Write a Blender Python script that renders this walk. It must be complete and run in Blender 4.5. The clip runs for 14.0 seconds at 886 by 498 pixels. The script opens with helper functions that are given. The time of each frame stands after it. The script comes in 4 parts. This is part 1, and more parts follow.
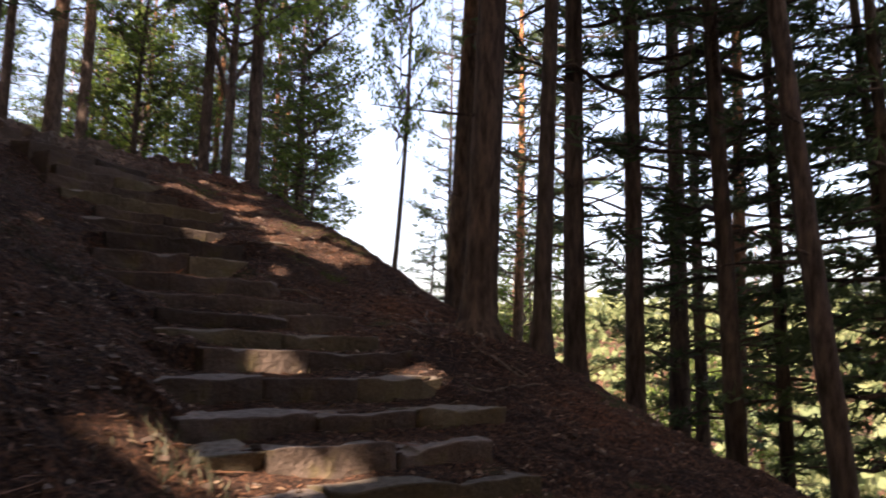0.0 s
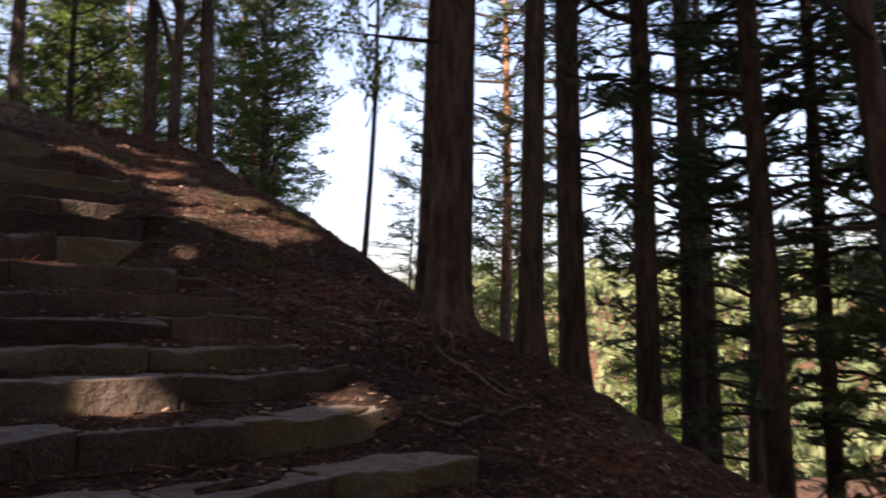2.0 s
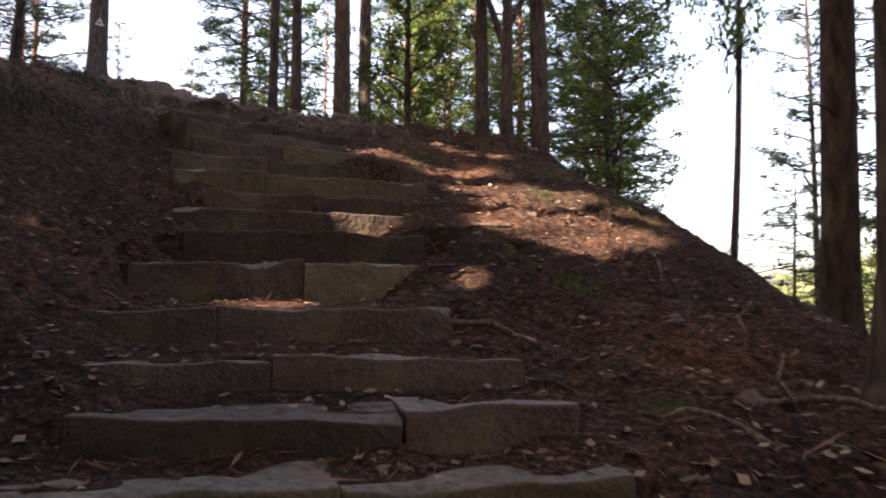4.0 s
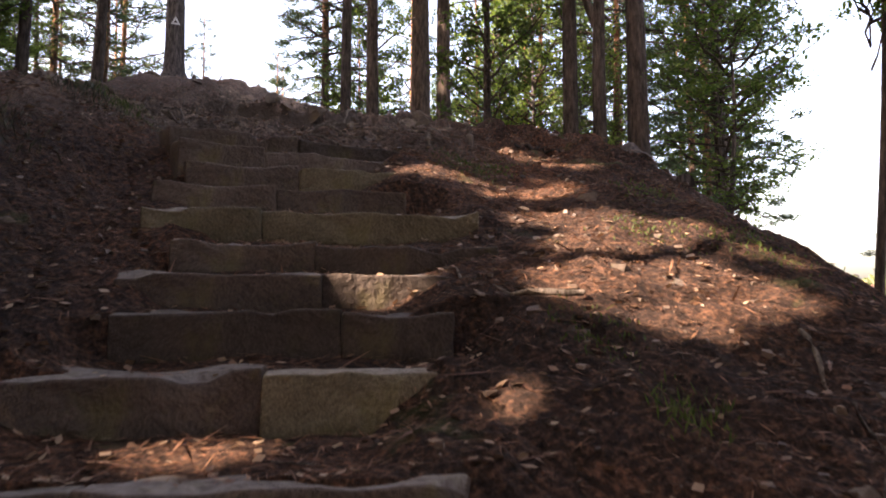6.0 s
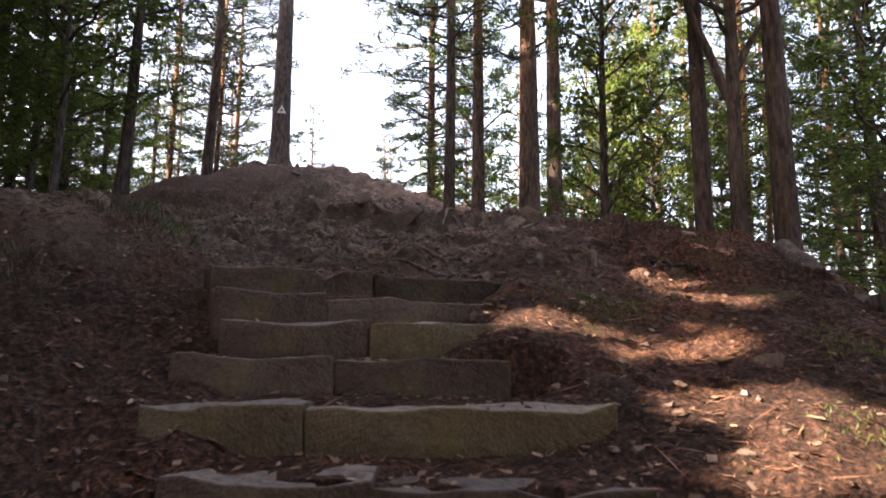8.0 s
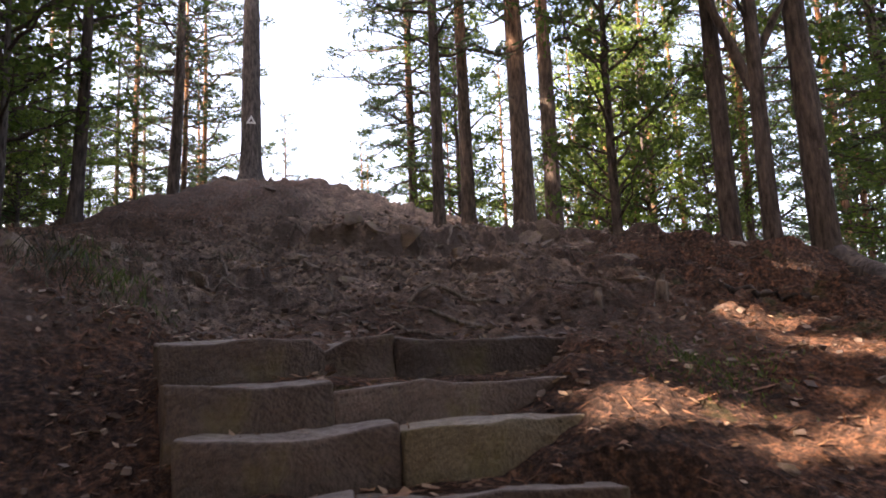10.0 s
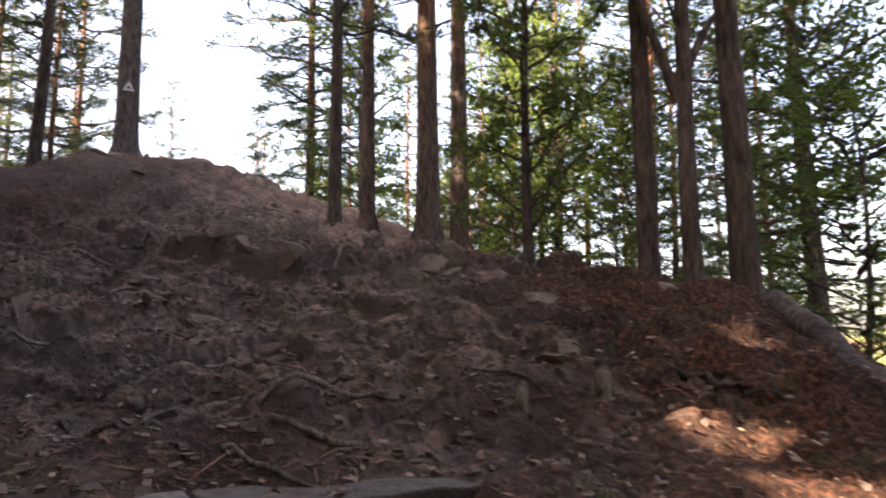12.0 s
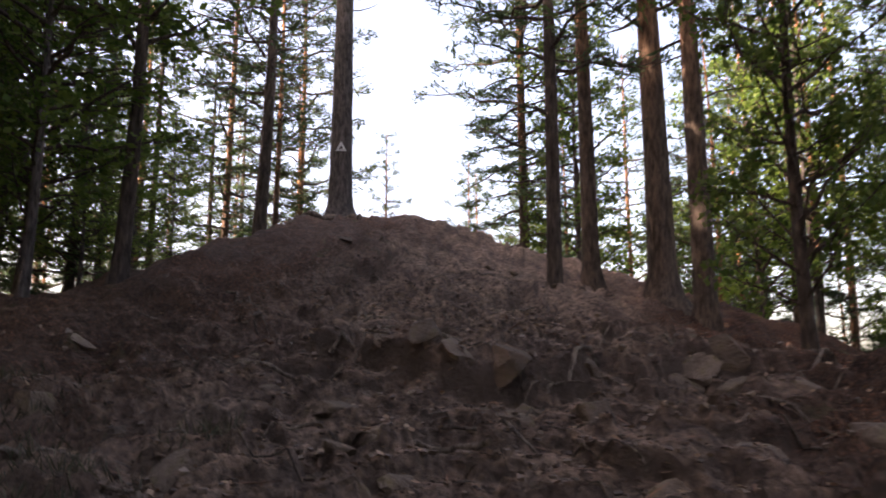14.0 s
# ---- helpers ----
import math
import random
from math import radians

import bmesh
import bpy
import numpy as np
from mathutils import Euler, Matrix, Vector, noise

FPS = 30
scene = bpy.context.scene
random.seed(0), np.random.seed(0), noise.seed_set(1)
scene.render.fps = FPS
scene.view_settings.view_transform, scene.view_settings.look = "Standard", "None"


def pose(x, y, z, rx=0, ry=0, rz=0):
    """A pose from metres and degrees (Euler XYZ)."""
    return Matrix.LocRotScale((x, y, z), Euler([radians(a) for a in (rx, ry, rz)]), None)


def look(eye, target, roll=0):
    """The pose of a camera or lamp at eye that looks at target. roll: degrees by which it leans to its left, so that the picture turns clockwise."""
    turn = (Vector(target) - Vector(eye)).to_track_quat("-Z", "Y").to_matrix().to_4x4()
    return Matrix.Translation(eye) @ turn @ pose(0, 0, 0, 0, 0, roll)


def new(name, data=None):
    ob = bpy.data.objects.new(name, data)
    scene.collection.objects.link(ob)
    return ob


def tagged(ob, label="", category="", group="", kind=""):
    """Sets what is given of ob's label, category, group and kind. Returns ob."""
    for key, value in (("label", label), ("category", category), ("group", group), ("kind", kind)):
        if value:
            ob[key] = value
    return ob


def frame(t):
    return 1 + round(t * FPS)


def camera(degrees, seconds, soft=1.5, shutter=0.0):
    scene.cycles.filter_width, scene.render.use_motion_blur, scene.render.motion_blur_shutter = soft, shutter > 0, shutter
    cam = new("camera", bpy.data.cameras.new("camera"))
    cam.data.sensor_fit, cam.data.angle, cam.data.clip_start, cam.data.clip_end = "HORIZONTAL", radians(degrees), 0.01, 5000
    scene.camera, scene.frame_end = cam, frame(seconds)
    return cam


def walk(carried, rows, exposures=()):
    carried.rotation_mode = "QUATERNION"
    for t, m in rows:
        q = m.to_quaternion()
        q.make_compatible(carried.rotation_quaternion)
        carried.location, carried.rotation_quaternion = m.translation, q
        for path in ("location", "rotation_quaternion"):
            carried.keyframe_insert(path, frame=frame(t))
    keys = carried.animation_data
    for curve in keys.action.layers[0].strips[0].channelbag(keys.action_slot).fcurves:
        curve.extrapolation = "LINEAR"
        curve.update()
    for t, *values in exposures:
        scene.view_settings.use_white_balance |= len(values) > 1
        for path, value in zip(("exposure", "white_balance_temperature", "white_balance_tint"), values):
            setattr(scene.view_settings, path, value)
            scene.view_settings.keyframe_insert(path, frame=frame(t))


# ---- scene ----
cam = camera(60.9, 14.0, soft=1.7, shutter=0.4)
PATH = [
    (0.0, 0.822, 0.590, 0.849, 97.92, -1.57, 21.22),
    (0.5, 0.751, 1.020, 0.939, 97.59, -3.26, 13.85),
    (1.0, 0.700, 1.508, 1.007, 95.59, -2.89, 7.57),
    (1.5, 0.539, 1.993, 1.069, 95.46, 0.31, 13.38),
    (2.0, 0.358, 2.517, 1.104, 95.88, -0.31, 20.57),
    (2.5, 0.157, 3.054, 1.192, 95.20, -3.52, 27.98),
    (3.0, -0.124, 3.557, 1.330, 93.98, 0.39, 31.95),
    (3.5, -0.438, 4.060, 1.416, 93.44, -1.47, 36.45),
    (4.0, -0.765, 4.559, 1.477, 95.27, -0.16, 47.40),
    (6.5, -2.006, 6.038, 2.277, 95.11, 0.40, 56.79),
    (7.0, -2.343, 6.251, 2.472, 99.64, -0.99, 59.43),
    (7.5, -2.670, 6.384, 2.608, 99.77, -1.48, 59.95),
    (8.0, -2.896, 6.581, 2.793, 99.26, -0.60, 63.27),
    (10.5, -4.524, 7.003, 3.381, 99.29, 2.77, 61.41),
    (11.0, -4.735, 7.176, 3.576, 98.00, 1.46, 57.28),
    (11.5, -4.976, 7.372, 3.759, 97.31, 2.01, 48.91),
    (12.0, -5.242, 7.582, 3.869, 97.89, 0.28, 53.92),
    (12.5, -5.546, 7.786, 3.983, 98.59, 0.21, 57.98),
    (13.0, -5.907, 7.947, 4.217, 101.08, -1.22, 58.42),
    (13.5, -6.276, 8.098, 4.429, 101.51, -2.84, 64.36),
    (14.0, -6.646, 8.194, 4.585, 100.45, 0.04, 70.23),
]
EXPOSURES = [(0.0, 2.1, 7400, 25), (1.0, 1.75, 7000, 25), (2.5, 1.8, 7000, 25), (3.5, 2.55, 7400, 25), (6.5, 2.85, 7600, 25), (8.0, 2.95, 7600, 25), (12.5, 2.9, 7600, 25), (14.0, 2.4, 7600, 26)]
walk(cam, [(r[0], pose(*r[1:])) for r in PATH], EXPOSURES)

# ---- world and sun ----
SUN_YAW, SUN_UP = 174.0, 37.0
world = bpy.data.worlds.new("sky")
scene.world = world
world.use_nodes = True
wn = world.node_tree.nodes
sky = wn.new("ShaderNodeTexSky")
sky.sky_type = "NISHITA"
sky.sun_disc = False
sky.sun_elevation = radians(SUN_UP)
sky.sun_rotation = radians(-SUN_YAW)
sky.dust_density = 5.0
sky.air_density = 1.0
sky.ozone_density = 0.6
wn["Background"].inputs["Strength"].default_value = 0.15
world.node_tree.links.new(sky.outputs[0], wn["Background"].inputs["Color"])
sun_way = Vector((-math.sin(radians(SUN_YAW)) * math.cos(radians(SUN_UP)), math.cos(radians(SUN_YAW)) * math.cos(radians(SUN_UP)), math.sin(radians(SUN_UP))))
sun = new("sun", bpy.data.lights.new("sun", "SUN"))
sun.data.energy, sun.data.angle, sun.data.color = 5.0, radians(0.5), (1.0, 0.93, 0.82)
sun.matrix_world = look(sun_way * 50, (0, 0, 0))


# ---- materials ----
def mat_base(name, rough=0.8):
    m = bpy.data.materials.new(name)
    m.use_nodes = True
    b = m.node_tree.nodes["Principled BSDF"]
    b.inputs["Roughness"].default_value = rough
    b.inputs["Specular IOR Level"].default_value = 0.25
    return m, m.node_tree.nodes, m.node_tree.links, b


def ramp_noise(nodes, links, scale, stops, detail=6.0, rough=0.6, vec=None, stretch=None):
    """A noise in object space through a colour ramp; returns the ramp."""
    n = nodes.new("ShaderNodeTexNoise")
    n.inputs["Scale"].default_value, n.inputs["Detail"].default_value, n.inputs["Roughness"].default_value = scale, detail, rough
    if vec is None:
        vec = nodes.new("ShaderNodeTexCoord").outputs["Object"]
    if stretch:
        mp = nodes.new("ShaderNodeMapping")
        mp.inputs["Scale"].default_value = stretch
        links.new(vec, mp.inputs["Vector"])
        vec = mp.outputs["Vector"]
    links.new(vec, n.inputs["Vector"])
    r = nodes.new("ShaderNodeValToRGB")
    els = r.color_ramp.elements
    while len(els) < len(stops):
        els.new(0.5)
    for e, (p, c) in zip(els, stops):
        e.position, e.color = p, (*c, 1)
    links.new(n.outputs["Fac"], r.inputs["Fac"])
    return r, n


def mixed(nodes, links, a, b, fac, mode="MIX"):
    m = nodes.new("ShaderNodeMix")
    m.data_type, m.blend_type = "RGBA", mode
    for sock, v in ((m.inputs["A"], a), (m.inputs["B"], b), (m.inputs["Factor"], fac)):
        if isinstance(v, (int, float)):
            sock.default_value = v
        elif isinstance(v, tuple):
            sock.default_value = (*v, 1)
        else:
            links.new(v, sock)
    return m.outputs["Result"]


def bumped(nodes, links, bsdf, heights, distance, strength=1.0):
    last = None
    for h, d in zip(heights, distance):
        b = nodes.new("ShaderNodeBump")
        b.inputs["Distance"].default_value, b.inputs["Strength"].default_value = d, strength
        links.new(h, b.inputs["Height"])
        if last:
            links.new(last, b.inputs["Normal"])
        last = b.outputs["Normal"]
    links.new(last, bsdf.inputs["Normal"])


def mat_litter():
    """Forest floor: red-brown needles and dirt with pale dust and moss spots."""
    m, n, l, b = mat_base("forest_floor", 0.95)
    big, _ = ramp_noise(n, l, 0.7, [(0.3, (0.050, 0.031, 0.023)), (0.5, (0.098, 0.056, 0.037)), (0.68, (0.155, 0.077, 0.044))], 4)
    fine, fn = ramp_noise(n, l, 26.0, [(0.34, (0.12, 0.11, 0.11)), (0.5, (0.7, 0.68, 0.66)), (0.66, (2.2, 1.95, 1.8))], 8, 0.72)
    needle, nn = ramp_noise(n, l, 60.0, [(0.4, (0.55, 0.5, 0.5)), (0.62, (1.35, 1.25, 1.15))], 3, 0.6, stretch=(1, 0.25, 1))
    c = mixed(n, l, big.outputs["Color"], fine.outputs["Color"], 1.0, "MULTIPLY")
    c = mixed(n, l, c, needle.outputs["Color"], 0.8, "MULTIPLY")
    mask, _ = ramp_noise(n, l, 1.3, [(0.63, (0, 0, 0)), (0.72, (1, 1, 1))], 5)
    c = mixed(n, l, c, (0.07, 0.085, 0.025), mask.outputs["Color"])
    # washed-out earth with dust above the top step
    earth, _ = ramp_noise(n, l, 1.6, [(0.3, (0.088, 0.062, 0.049)), (0.5, (0.235, 0.165, 0.125)), (0.7, (0.37, 0.26, 0.19))], 8, 0.62)
    grit, gn = ramp_noise(n, l, 14.0, [(0.36, (0.28, 0.27, 0.27)), (0.5, (0.95, 0.93, 0.92)), (0.64, (1.6, 1.5, 1.42))], 8, 0.66)
    e = mixed(n, l, earth.outputs["Color"], grit.outputs["Color"], 1.0, "MULTIPLY")
    # dust lies on the flats; risers painted dark for the shade that falls there
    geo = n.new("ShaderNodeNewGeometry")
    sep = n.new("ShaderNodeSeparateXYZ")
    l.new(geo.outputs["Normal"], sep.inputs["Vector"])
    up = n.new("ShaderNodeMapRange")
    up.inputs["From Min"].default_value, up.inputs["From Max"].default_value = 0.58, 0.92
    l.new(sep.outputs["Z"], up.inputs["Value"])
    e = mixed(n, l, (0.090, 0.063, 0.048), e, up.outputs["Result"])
    co = n.new("ShaderNodeTexCoord")
    dot = n.new("ShaderNodeVectorMath")
    dot.operation = "DOT_PRODUCT"
    dot.inputs[1].default_value = (-0.8821, 0.4711, 0.0)
    l.new(co.outputs["Object"], dot.inputs[0])
    wob = n.new("ShaderNodeTexNoise")
    wob.inputs["Scale"].default_value = 0.9
    l.new(co.outputs["Object"], wob.inputs["Vector"])
    add = n.new("ShaderNodeMath")
    add.operation = "MULTIPLY_ADD"
    add.inputs[1].default_value = 3.0
    l.new(wob.outputs["Fac"], add.inputs[0])
    l.new(dot.outputs["Value"], add.inputs[2])
    mr = n.new("ShaderNodeMapRange")
    mr.inputs["From Min"].default_value, mr.inputs["From Max"].default_value = 12.0, 13.2
    l.new(add.outputs[0], mr.inputs["Value"])
    # needles gather again towards the valley edge
    dv = n.new("ShaderNodeVectorMath")
    dv.operation = "DOT_PRODUCT"
    dv.inputs[1].default_value = (0.4711, 0.8821, 0.0)
    l.new(co.outputs["Object"], dv.inputs[0])
    av = n.new("ShaderNodeMath")
    av.operation = "MULTIPLY_ADD"
    av.inputs[1].default_value = 2.0
    l.new(wob.outputs["Fac"], av.inputs[0])
    l.new(dv.outputs["Value"], av.inputs[2])
    mv = n.new("ShaderNodeMapRange")
    mv.inputs["From Min"].default_value, mv.inputs["From Max"].default_value, mv.inputs["To Min"].default_value, mv.inputs["To Max"].default_value = 6.0, 7.2, 1.0, 0.0
    l.new(av.outputs[0], mv.inputs["Value"])
    both = n.new("ShaderNodeMath")
    both.operation = "MULTIPLY"
    l.new(mr.outputs["Result"], both.inputs[0])
    l.new(mv.outputs["Result"], both.inputs[1])
    inner = n.new("ShaderNodeMapRange")
    inner.inputs["From Min"].default_value, inner.inputs["From Max"].default_value, inner.inputs["To Min"].default_value = 1.6, 3.2, 0.3
    l.new(av.outputs[0], inner.inputs["Value"])
    patch = n.new("ShaderNodeMath")
    patch.operation = "MULTIPLY"
    l.new(both.outputs[0], patch.inputs[0])
    l.new(inner.outputs["Result"], patch.inputs[1])
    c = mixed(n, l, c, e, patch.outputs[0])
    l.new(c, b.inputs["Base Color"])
    bumped(n, l, b, [fn.outputs["Fac"], nn.outputs["Fac"], gn.outputs["Fac"]], [0.06, 0.012, 0.07])
    return m


def mat_stone(name, tint, dust=0.75):
    """Sandstone with pores, dark weathering and lichen."""
    m, n, l, b = mat_base(name, 0.9)
    t = tuple(tint)
    big, _ = ramp_noise(n, l, 2.2, [(0.3, tuple(0.55 * v for v in t)), (0.55, t), (0.75, tuple(1.35 * v for v in t))], 6)
    fine, fn = ramp_noise(n, l, 70.0, [(0.35, (0.6, 0.6, 0.6)), (0.6, (1.15, 1.15, 1.15))], 6, 0.7)
    c = mixed(n, l, big.outputs["Color"], fine.outputs["Color"], 1.0, "MULTIPLY")
    green, _ = ramp_noise(n, l, 3.1, [(0.56, (0, 0, 0)), (0.72, (0.75, 0.75, 0.75))], 6)
    c = mixed(n, l, c, (0.125, 0.100, 0.038), green.outputs["Color"])
    geo = n.new("ShaderNodeNewGeometry")
    sep = n.new("ShaderNodeSeparateXYZ")
    l.new(geo.outputs["Normal"], sep.inputs["Vector"])
    up = n.new("ShaderNodeMapRange")
    up.inputs["From Min"].default_value, up.inputs["From Max"].default_value, up.inputs["To Max"].default_value = 0.75, 0.97, dust
    l.new(sep.outputs["Z"], up.inputs["Value"])
    pale, _ = ramp_noise(n, l, 18.0, [(0.35, (0.13, 0.10, 0.085)), (0.6, (0.30, 0.25, 0.21))], 6)
    c = mixed(n, l, c, pale.outputs["Color"], up.outputs["Result"])
    info = n.new("ShaderNodeObjectInfo")
    hsv = n.new("ShaderNodeHueSaturation")
    mr = n.new("ShaderNodeMapRange")
    mr.inputs["To Min"].default_value, mr.inputs["To Max"].default_value = 0.65, 1.35
    l.new(info.outputs["Random"], mr.inputs["Value"])
    l.new(mr.outputs["Result"], hsv.inputs["Value"])
    l.new(c, hsv.inputs["Color"])
    l.new(hsv.outputs["Color"], b.inputs["Base Color"])
    mid, mn = ramp_noise(n, l, 9.0, [(0, (0, 0, 0)), (1, (1, 1, 1))], 6)
    bumped(n, l, b, [mn.outputs["Fac"], fn.outputs["Fac"]], [0.04, 0.003])
    return m


def mat_bark(name, low, high, z0, z1, scale=1.0):
    """Furrowed bark, grey-brown low on the stem and flaking orange higher up (along the stem's own z)."""
    m, n, l, b = mat_base(name, 0.92)
    co = n.new("ShaderNodeTexCoord")
    sep = n.new("ShaderNodeSeparateXYZ")
    l.new(co.outputs["Object"], sep.inputs["Vector"])
    mr = n.new("ShaderNodeMapRange")
    mr.inputs["From Min"].default_value, mr.inputs["From Max"].default_value = z0, z1
    l.new(sep.outputs["Z"], mr.inputs["Value"])
    c = mixed(n, l, low, high, mr.outputs["Result"])
    fur, fn = ramp_noise(n, l, 16.0 * scale, [(0.36, (0.3, 0.28, 0.26)), (0.52, (0.85, 0.85, 0.85)), (0.68, (1.45, 1.4, 1.35))], 6, 0.65, vec=co.outputs["Object"], stretch=(1, 1, 0.22))
    c = mixed(n, l, c, fur.outputs["Color"], 1.0, "MULTIPLY")
    pat, _ = ramp_noise(n, l, 1.7, [(0.35, (0.75, 0.75, 0.75)), (0.65, (1.2, 1.2, 1.2))], 4, vec=co.outputs["Object"])
    c = mixed(n, l, c, pat.outputs["Color"], 1.0, "MULTIPLY")
    l.new(c, b.inputs["Base Color"])
    bumped(n, l, b, [fn.outputs["Fac"]], [0.05])
    return m


def mat_leaf(name, c0, c1, thin=0.45):
    """Leaves and needles: each island a shade of its own, light passing through."""
    m, n, l, b = mat_base(name, 0.6)
    geo = n.new("ShaderNodeNewGeometry")
    r = n.new("ShaderNodeValToRGB")
    r.color_ramp.elements[0].color, r.color_ramp.elements[1].color = (*c0, 1), (*c1, 1)
    l.new(geo.outputs["Random Per Island"], r.inputs["Fac"])
    info = n.new("ShaderNodeObjectInfo")
    hsv = n.new("ShaderNodeHueSaturation")
    mr = n.new("ShaderNodeMapRange")
    mr.inputs["To Min"].default_value, mr.inputs["To Max"].default_value = 0.7, 1.35
    l.new(info.outputs["Random"], mr.inputs["Value"])
    l.new(mr.outputs["Result"], hsv.inputs["Value"])
    l.new(r.outputs["Color"], hsv.inputs["Color"])
    l.new(hsv.outputs["Color"], b.inputs["Base Color"])
    tr = n.new("ShaderNodeBsdfTranslucent")
    l.new(hsv.outputs["Color"], tr.inputs["Color"])
    mx = n.new("ShaderNodeMixShader")
    mx.inputs["Fac"].default_value = thin
    l.new(b.outputs[0], mx.inputs[1])
    l.new(tr.outputs[0], mx.inputs[2])
    l.new(mx.outputs[0], n["Material Output"].inputs["Surface"])
    return m


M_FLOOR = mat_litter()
M_STEP = mat_stone("sandstone", (0.088, 0.062, 0.046), 0.5)
M_MOSSY = mat_stone("mossy_sandstone", (0.120, 0.092, 0.054), 0.5)
M_ROCK = mat_stone("brown_sandstone", (0.165, 0.118, 0.086), 0.2)
M_PINE = mat_bark("pine_bark", (0.095, 0.068, 0.052), (0.36, 0.17, 0.08), 3.5, 9.0)
M_DARK = mat_bark("dark_bark", (0.075, 0.056, 0.045), (0.11, 0.075, 0.055), 2.0, 9.0)
M_GREY = mat_bark("grey_bark", (0.10, 0.083, 0.075), (0.13, 0.105, 0.09), 1.0, 8.0, 1.3)
M_TWIG = mat_bark("twig_bark", (0.07, 0.05, 0.04), (0.09, 0.065, 0.05), 0.0, 8.0, 2.0)
M_NEEDLE = mat_leaf("pine_needles", (0.030, 0.055, 0.022), (0.075, 0.110, 0.040), 0.35)
M_SPRUCE = mat_leaf("spruce_needles", (0.034, 0.062, 0.028), (0.085, 0.125, 0.048), 0.4)
M_OAK = mat_leaf("broad_leaves", (0.055, 0.105, 0.020), (0.145, 0.195, 0.038), 0.55)
M_GRASS = mat_leaf("grass", (0.06, 0.10, 0.02), (0.14, 0.17, 0.04), 0.4)
M_FALLEN = mat_leaf("fallen_leaves", (0.16, 0.075, 0.035), (0.36, 0.24, 0.15), 0.15)
M_STRAW = mat_leaf("fallen_needles", (0.12, 0.05, 0.025), (0.30, 0.14, 0.07), 0.1)

# ---- the lay of the land ----
# s runs up the stairs (towards the ridge), v to the valley side; the stairs lie along v = 3.9.
US, UV = Vector((-0.8821, 0.4711)), Vector((0.4711, 0.8821))


def to_xy(s, v):
    return US.x * s + UV.x * v, US.y * s + UV.y * v


def to_sv(x, y):
    return US.x * x + US.y * y, UV.x * x + UV.y * y


def smooth(a, b, x):
    t = np.clip((x - a) / (b - a), 0, 1)
    return t * t * (3 - 2 * t)


PROF_S = [-60, -10, -0.5, 2.3, 3.2, 4.8, 7.1, 8.1, 9.5, 10.7, 12.3, 13.4, 15.0, 18.9, 22.0, 24.6, 27.0, 29.5, 34.0, 60.0, 110.0]
PROF_Z = [-14, -2.2, -0.62, -0.15, 0.24, 0.84, 1.72, 2.18, 2.82, 3.42, 3.78, 4.05, 4.60, 5.85, 7.1, 7.95, 8.6, 8.4, 6.0, -6.0, -16.0]


def lie(s, v):
    """The ground's height without the steps, for arrays of s and v."""
    s, v = np.asarray(s, float), np.asarray(v, float)
    z = np.interp(s, PROF_S, PROF_Z)
    # the ridge runs lower on the valley side
    ridge = smooth(13.5, 24, s)
    edge = 6.65 + 1.95 * smooth(12, 18, s)
    over = np.maximum(v - edge, 0)
    z = z - 0.67 * (np.sqrt(over * over + 0.5) - 0.707) * (1 - smooth(8, 60, over) * 0.55)
    z = z - ridge * 0.32 * np.maximum(np.minimum(v, edge) - 1.0, 0)
    # the shelf beside the upper steps lies a little lower
    z = z - 0.16 * smooth(4.8, 5.8, v) * smooth(9, 10, s) * (1 - smooth(10.5, 12.5, s))
    # an undercut ledge in the washed-out slope
    z = z + 0.26 * smooth(15.0, 15.22, s + 0.25 * np.sin(v * 2.1)) * (1 - smooth(15.4, 18.0, s)) * smooth(1.6, 2.6, v) * (1 - smooth(5.0, 6.2, v))
    # a bank beside the stairs, away from the valley
    bank = np.maximum(2.75 - v, 0)
    z = z + 0.85 * (1 - np.exp(-bank * 0.55)) * smooth(0.5, 3, s) * (1 - 0.95 * smooth(11, 16, s)) - 0.33 * np.maximum(-v - 1.4, 0) * smooth(15, 24, s)
    # the far side of the valley
    z = np.maximum(z, -24 + 0 * z) + 33 * smooth(60, 170, v)
    return z


def rough(x, y, amount=1.0):
    p = Vector((x, y, 0.0))
    crag = 1 - abs(noise.noise(p * 1.9 + Vector((3, 9, 4)))) * 2.2
    return 0.07 * max(amount - 0.9, 0) * crag + amount * (0.10 * noise.noise(p * 0.8) + 0.055 * noise.noise(p * 2.3 + Vector((7, 3, 1))) + 0.034 * noise.noise(p * 5.5) + 0.022 * noise.noise(p * 12.0))


